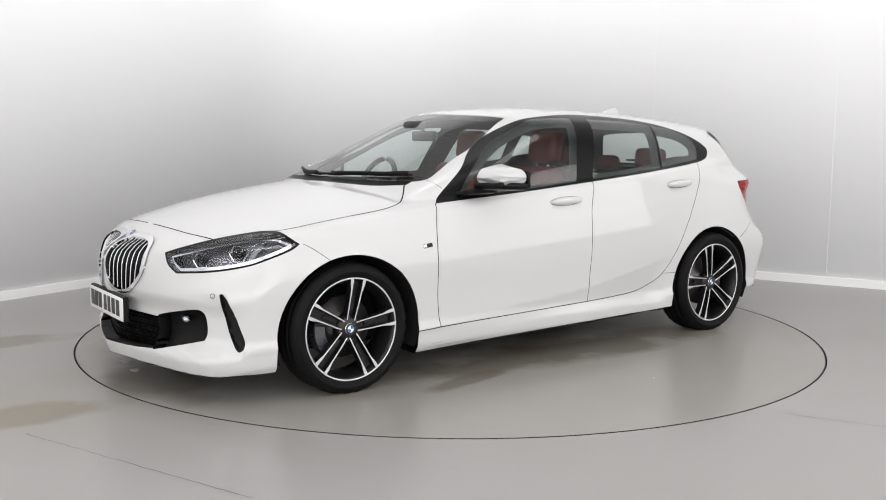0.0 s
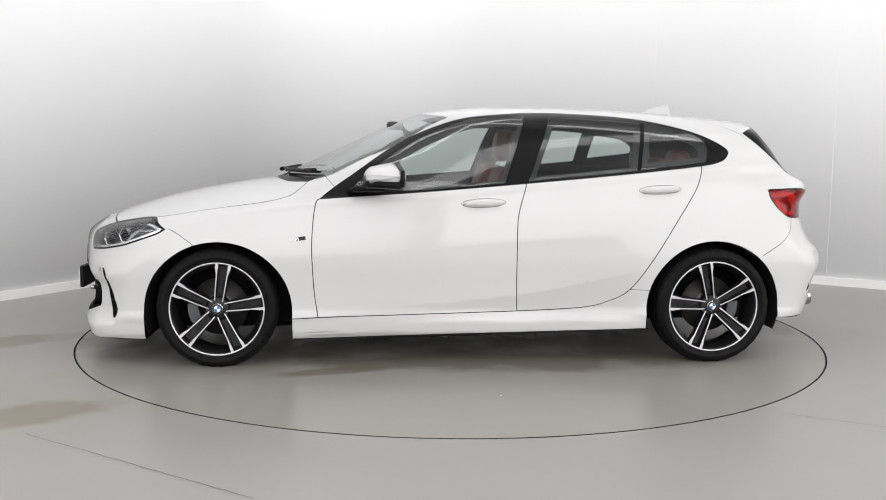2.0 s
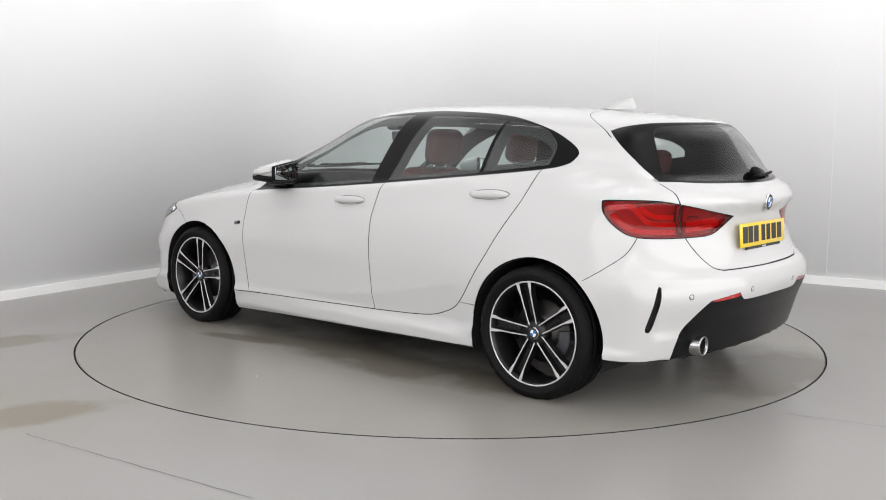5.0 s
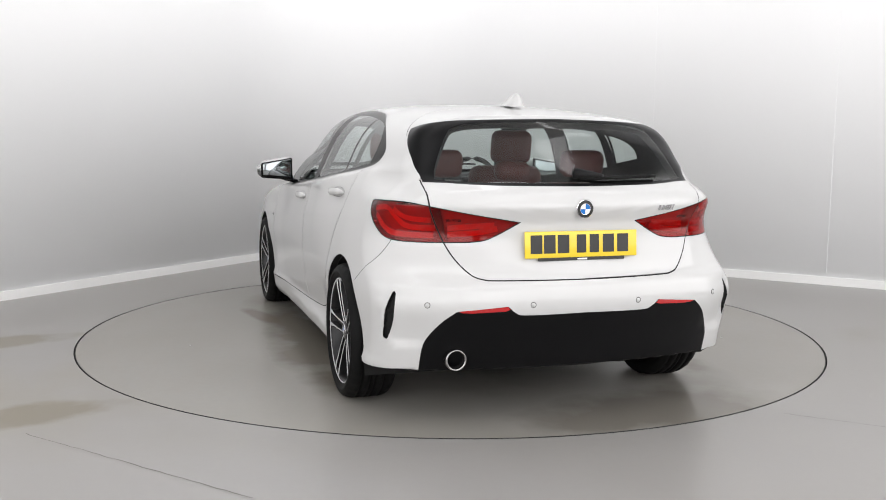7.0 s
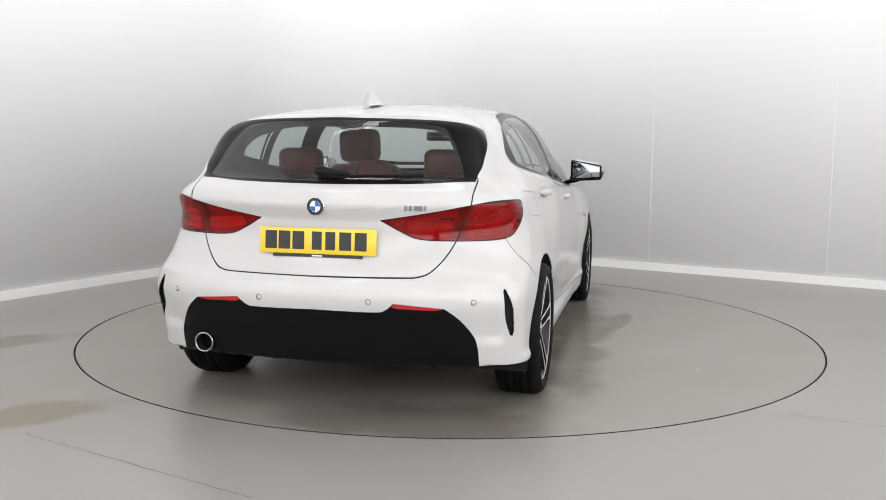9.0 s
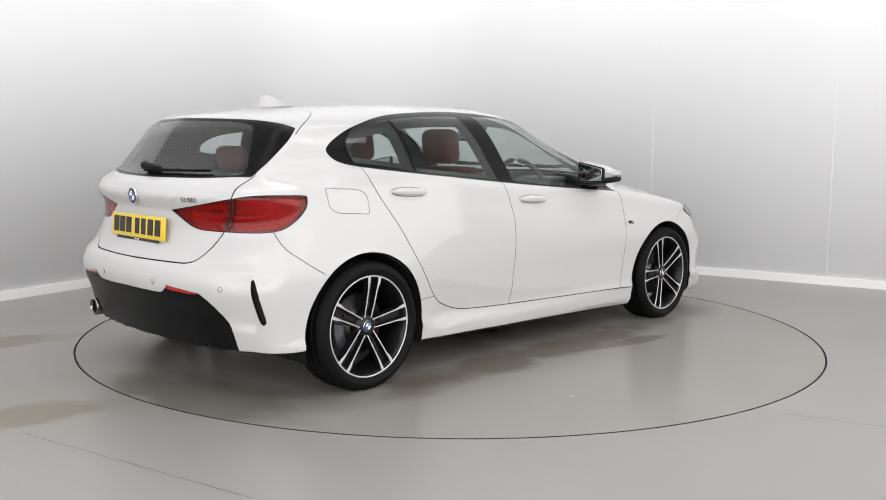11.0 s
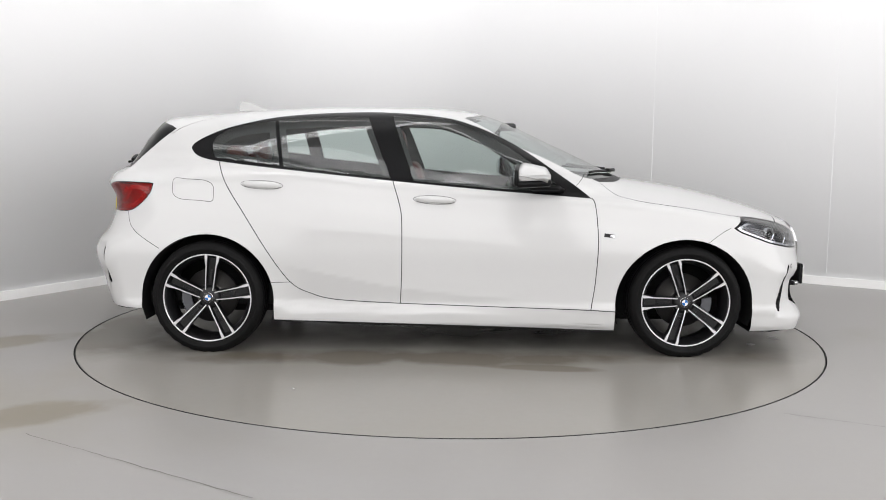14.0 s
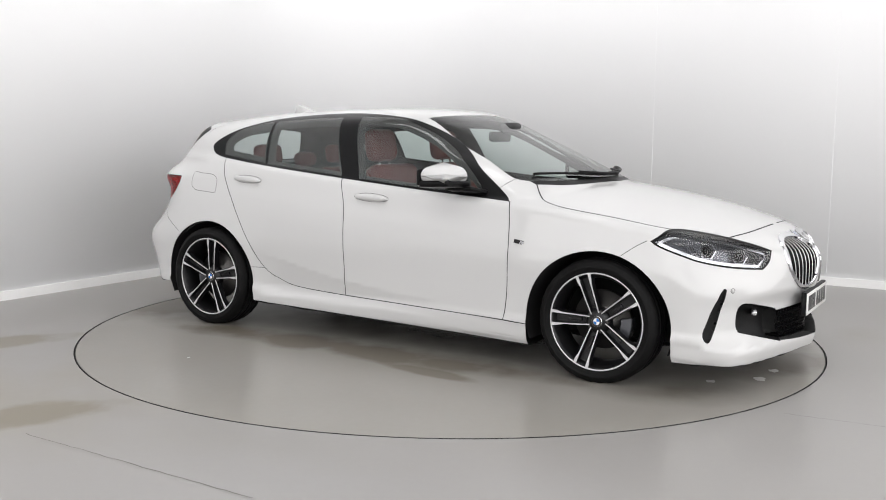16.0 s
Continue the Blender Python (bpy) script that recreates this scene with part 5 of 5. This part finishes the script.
# ---- number plates, with their characters as plain bars
def number_plate(x, z, face, mat, tilt, label):
    bm = bmesh.new()
    rounded(bm, (-0.260, -0.003, -0.0555), (0.260, 0.003, 0.0555), 0.0025, 2)
    turn = Matrix.Translation((x, 0, z)) @ Matrix.Rotation(radians(-90 if face > 0 else 90), 4, "Z") @ Matrix.Rotation(radians(tilt), 4, "X")
    plate = part("number_plate", bm, mat, car, label)
    plate.matrix_basis = Matrix.Translation(OFF) @ turn
    for i, c in enumerate((-0.192, -0.124, -0.058, 0.002, 0.085, 0.148, 0.208)):
        b2 = bmesh.new()
        w = 0.0265 if i not in (2, 3) else 0.022
        rounded(b2, (-w, 0.003, -0.0385), (w, 0.0042, 0.0385), 0.0004, 1)
        bar = part("bar", b2, INK, plate, smooth=False)
        bar.matrix_basis = Matrix.Translation((c, 0, 0.002))
    return plate


rear_plate = number_plate(-2.052, 0.773, -1, YELLOW, 4, "yellow rear number plate with dark bars")
bm = bmesh.new()
rounded(bm, (-0.20, -0.004, -0.068), (0.20, 0.0045, -0.0545), 0.002, 1)
part("dealer_strip", bm, INK, rear_plate, "black strip under the plate", False)
bm = bmesh.new()
box(bm, (-0.022, 0.0045, -0.065), (0.022, 0.0052, -0.0585))
part("dealer_mark", bm, WHITE_ENAMEL, rear_plate, "small pale unreadable mark", False)
front_plate = number_plate(2.212, 0.392, 1, WHITE_PLATE, 0, "white front number plate with dark bars")
bm = bmesh.new()
rounded(bm, (-0.265, -0.028, -0.062), (0.265, -0.0032, 0.062), 0.004, 1)
part("plate_holder", bm, PLASTIC, front_plate, "black plate holder", False)

# round badges and the model badge's bars
ROUNDEL = roundel_mesh(0.039)
p, n = on_shell("rear", 0.0, 0.922)
piece("roundel", ROUNDEL, car, Matrix.Translation(OFF + p + Vector((-0.003, 0, 0))) @ Matrix.Rotation(radians(90), 4, "Z") @ Matrix.Rotation(radians(-4), 4, "X"))["label"] = "round blue and white badge"
p, n = on_shell("top", 2.085, 0.0)
q = n.to_track_quat("Y", "Z").to_matrix().to_4x4()
piece("roundel", ROUNDEL, car, Matrix.Translation(OFF + p + n * 0.004) @ q)["label"] = "round blue and white badge"
for y0, y1 in ((0.372, 0.384), (0.392, 0.404), (0.412, 0.444), (0.452, 0.461)):
    bm = bmesh.new()
    ribbon(bm, "rear", [(y0, 0.921), ((y0 + y1) / 2, 0.921), (y1, 0.921)], 0.024, -0.0045, -1)
    bmesh.ops.solidify(bm, geom=bm.faces[:], thickness=0.004)
    part("model_badge_bar", bm, CHROME, tailgate, smooth=False)

# ---- the cabin
def seat(y, x, back_top, width, name="front_seat"):
    bm = bmesh.new()
    rounded(bm, (x - 0.05, y - width / 2, 0.36), (x + 0.48, y + width / 2, 0.52), 0.06, 3)
    ob = at_car(part(name, bm, RED_LEATHER, car, "red leather seat"))
    bm = bmesh.new()
    rounded(bm, (-0.07, -width / 2, 0.0), (0.07, width / 2, back_top), 0.06, 4)
    bmesh.ops.transform(bm, matrix=Matrix.Translation((x - 0.02, y, 0.45)) @ Matrix.Rotation(radians(-18), 4, "Y"), verts=bm.verts)
    part("backrest", bm, RED_LEATHER, ob)
    return ob


for y in (0.37, -0.37):
    st = seat(y, -0.06, 0.62, 0.46)
    bm = bmesh.new()
    rounded(bm, (-0.055, -0.125, 0.0), (0.055, 0.125, 0.20), 0.05, 4)
    bmesh.ops.transform(bm, matrix=Matrix.Translation((-0.325, y, 1.06)) @ Matrix.Rotation(radians(-8), 4, "Y"), verts=bm.verts)
    part("headrest", bm, RED_LEATHER, st)
    for d in (-0.05, 0.05):
        bm = bmesh.new()
        tube(bm, [(-0.29, y + d, 0.98), (-0.325, y + d, 1.10)], 0.007, 8)
        part("headrest_post", bm, CHROME, st)
bm = bmesh.new()
rounded(bm, (-0.95, -0.62, 0.33), (-0.50, 0.62, 0.50), 0.06, 3)
bench = at_car(part("rear_bench", bm, RED_LEATHER, car, "red leather rear bench"))
for y, w, top in ((0.38, 0.38, 0.58), (0.0, 0.24, 0.56), (-0.38, 0.38, 0.58)):
    bm = bmesh.new()
    mid = y * 0.8
    rounded(bm, (-0.07, mid - w / 2, 0.0), (0.06, mid + w / 2, top), 0.05, 3)
    bmesh.ops.transform(bm, matrix=Matrix.Translation((-1.04, 0, 0.44)) @ Matrix.Rotation(radians(-20), 4, "Y"), verts=bm.verts)
    part("backrest", bm, RED_LEATHER, bench)
    bm = bmesh.new()
    rounded(bm, (-0.05, y - 0.115 if y else -0.09, 0.0), (0.045, y + 0.115 if y else 0.09, 0.135 if y else 0.10), 0.04, 3)
    bmesh.ops.transform(bm, matrix=Matrix.Translation((-1.255, 0, 1.02 if y else 1.0)) @ Matrix.Rotation(radians(-8), 4, "Y"), verts=bm.verts)
    part("headrest", bm, RED_LEATHER, bench)
bm = bmesh.new()
rounded(bm, (0.50, -0.70, 0.55), (1.02, 0.70, 0.925), 0.05, 4)
warp(bm, lambda x, y, z: (x - 0.10 * (abs(y) / 0.7) ** 2, y, z - 0.05 * max(0, (x - 0.7) / 0.3) if z > 0.7 else z))
dash = at_car(part("dashboard", bm, DASH, car, "dark dashboard"))
bm = bmesh.new()
rounded(bm, (0.52, -0.50, 0.90), (0.72, -0.22, 0.965), 0.025, 3)
part("instrument_hood", bm, DASH, dash)
bm = bmesh.new()
ring = [(0.0, 0.185 * math.cos(a), 0.185 * math.sin(a)) for a in np.linspace(0, 2 * math.pi, 41)]
tube(bm, ring, 0.0165, 10, False)
box(bm, (-0.02, -0.055, -0.05), (0.02, 0.055, 0.05), 0.015)
for a in (0, 180, 270):
    d = Vector((0, math.cos(radians(a)), math.sin(radians(a))))
    tube(bm, [d * 0.04, d * 0.18], 0.014, 6)
bmesh.ops.transform(bm, matrix=Matrix.Translation((0.42, -0.37, 0.905)) @ Matrix.Rotation(radians(-24), 4, "Y"), verts=bm.verts)
at_car(part("steering_wheel", bm, DASH, car, "black steering wheel"))
bm = bmesh.new()
rounded(bm, (0.29, -0.118, 1.188), (0.325, 0.118, 1.250), 0.014, 3)
inner = at_car(part("interior_mirror", bm, DASH, car, "black interior mirror"))
bm = bmesh.new()
rounded(bm, (0.286, -0.108, 1.196), (0.291, 0.108, 1.243), 0.002, 1)
part("mirror_glass", bm, MIRROR, inner)
bm = bmesh.new()
tube(bm, [(0.31, 0, 1.24), (0.36, 0, 1.30)], 0.012, 8)
rounded(bm, (0.33, -0.06, 1.255), (0.43, 0.06, 1.305), 0.02, 2)
part("mirror_mount", bm, DASH, inner)
bm = bmesh.new()
rounded(bm, (-1.75, -0.70, 0.24), (0.95, 0.70, 0.34), 0.02, 1)
at_car(part("cabin_floor", bm, DARK_CLOTH, car, "dark cabin floor"))
bm = bmesh.new()
rounded(bm, (-1.86, -0.52, 0.90), (-1.36, 0.52, 0.925), 0.01, 1)
at_car(part("parcel_shelf", bm, DARK_CLOTH, car, "dark parcel shelf"))


# ---- the turning
TURNS = [(0, 216.68), (1, 200.74), (2, 185.22), (3, 169.92), (4, 154.67), (5, 139.39), (6, 124.02), (7, 108.56), (8, 93.02), (9, 77.44), (10, 61.86), (11, 46.31), (12, 30.82), (13, 15.38), (14, -0.04), (15, -15.53), (16, -31.24)]


def motions():
    rows = [(t, pose(0, 0, 0, 0, 0, a)) for t, a in TURNS]
    walk(car, rows)
    walk(turntable, rows)


motions()
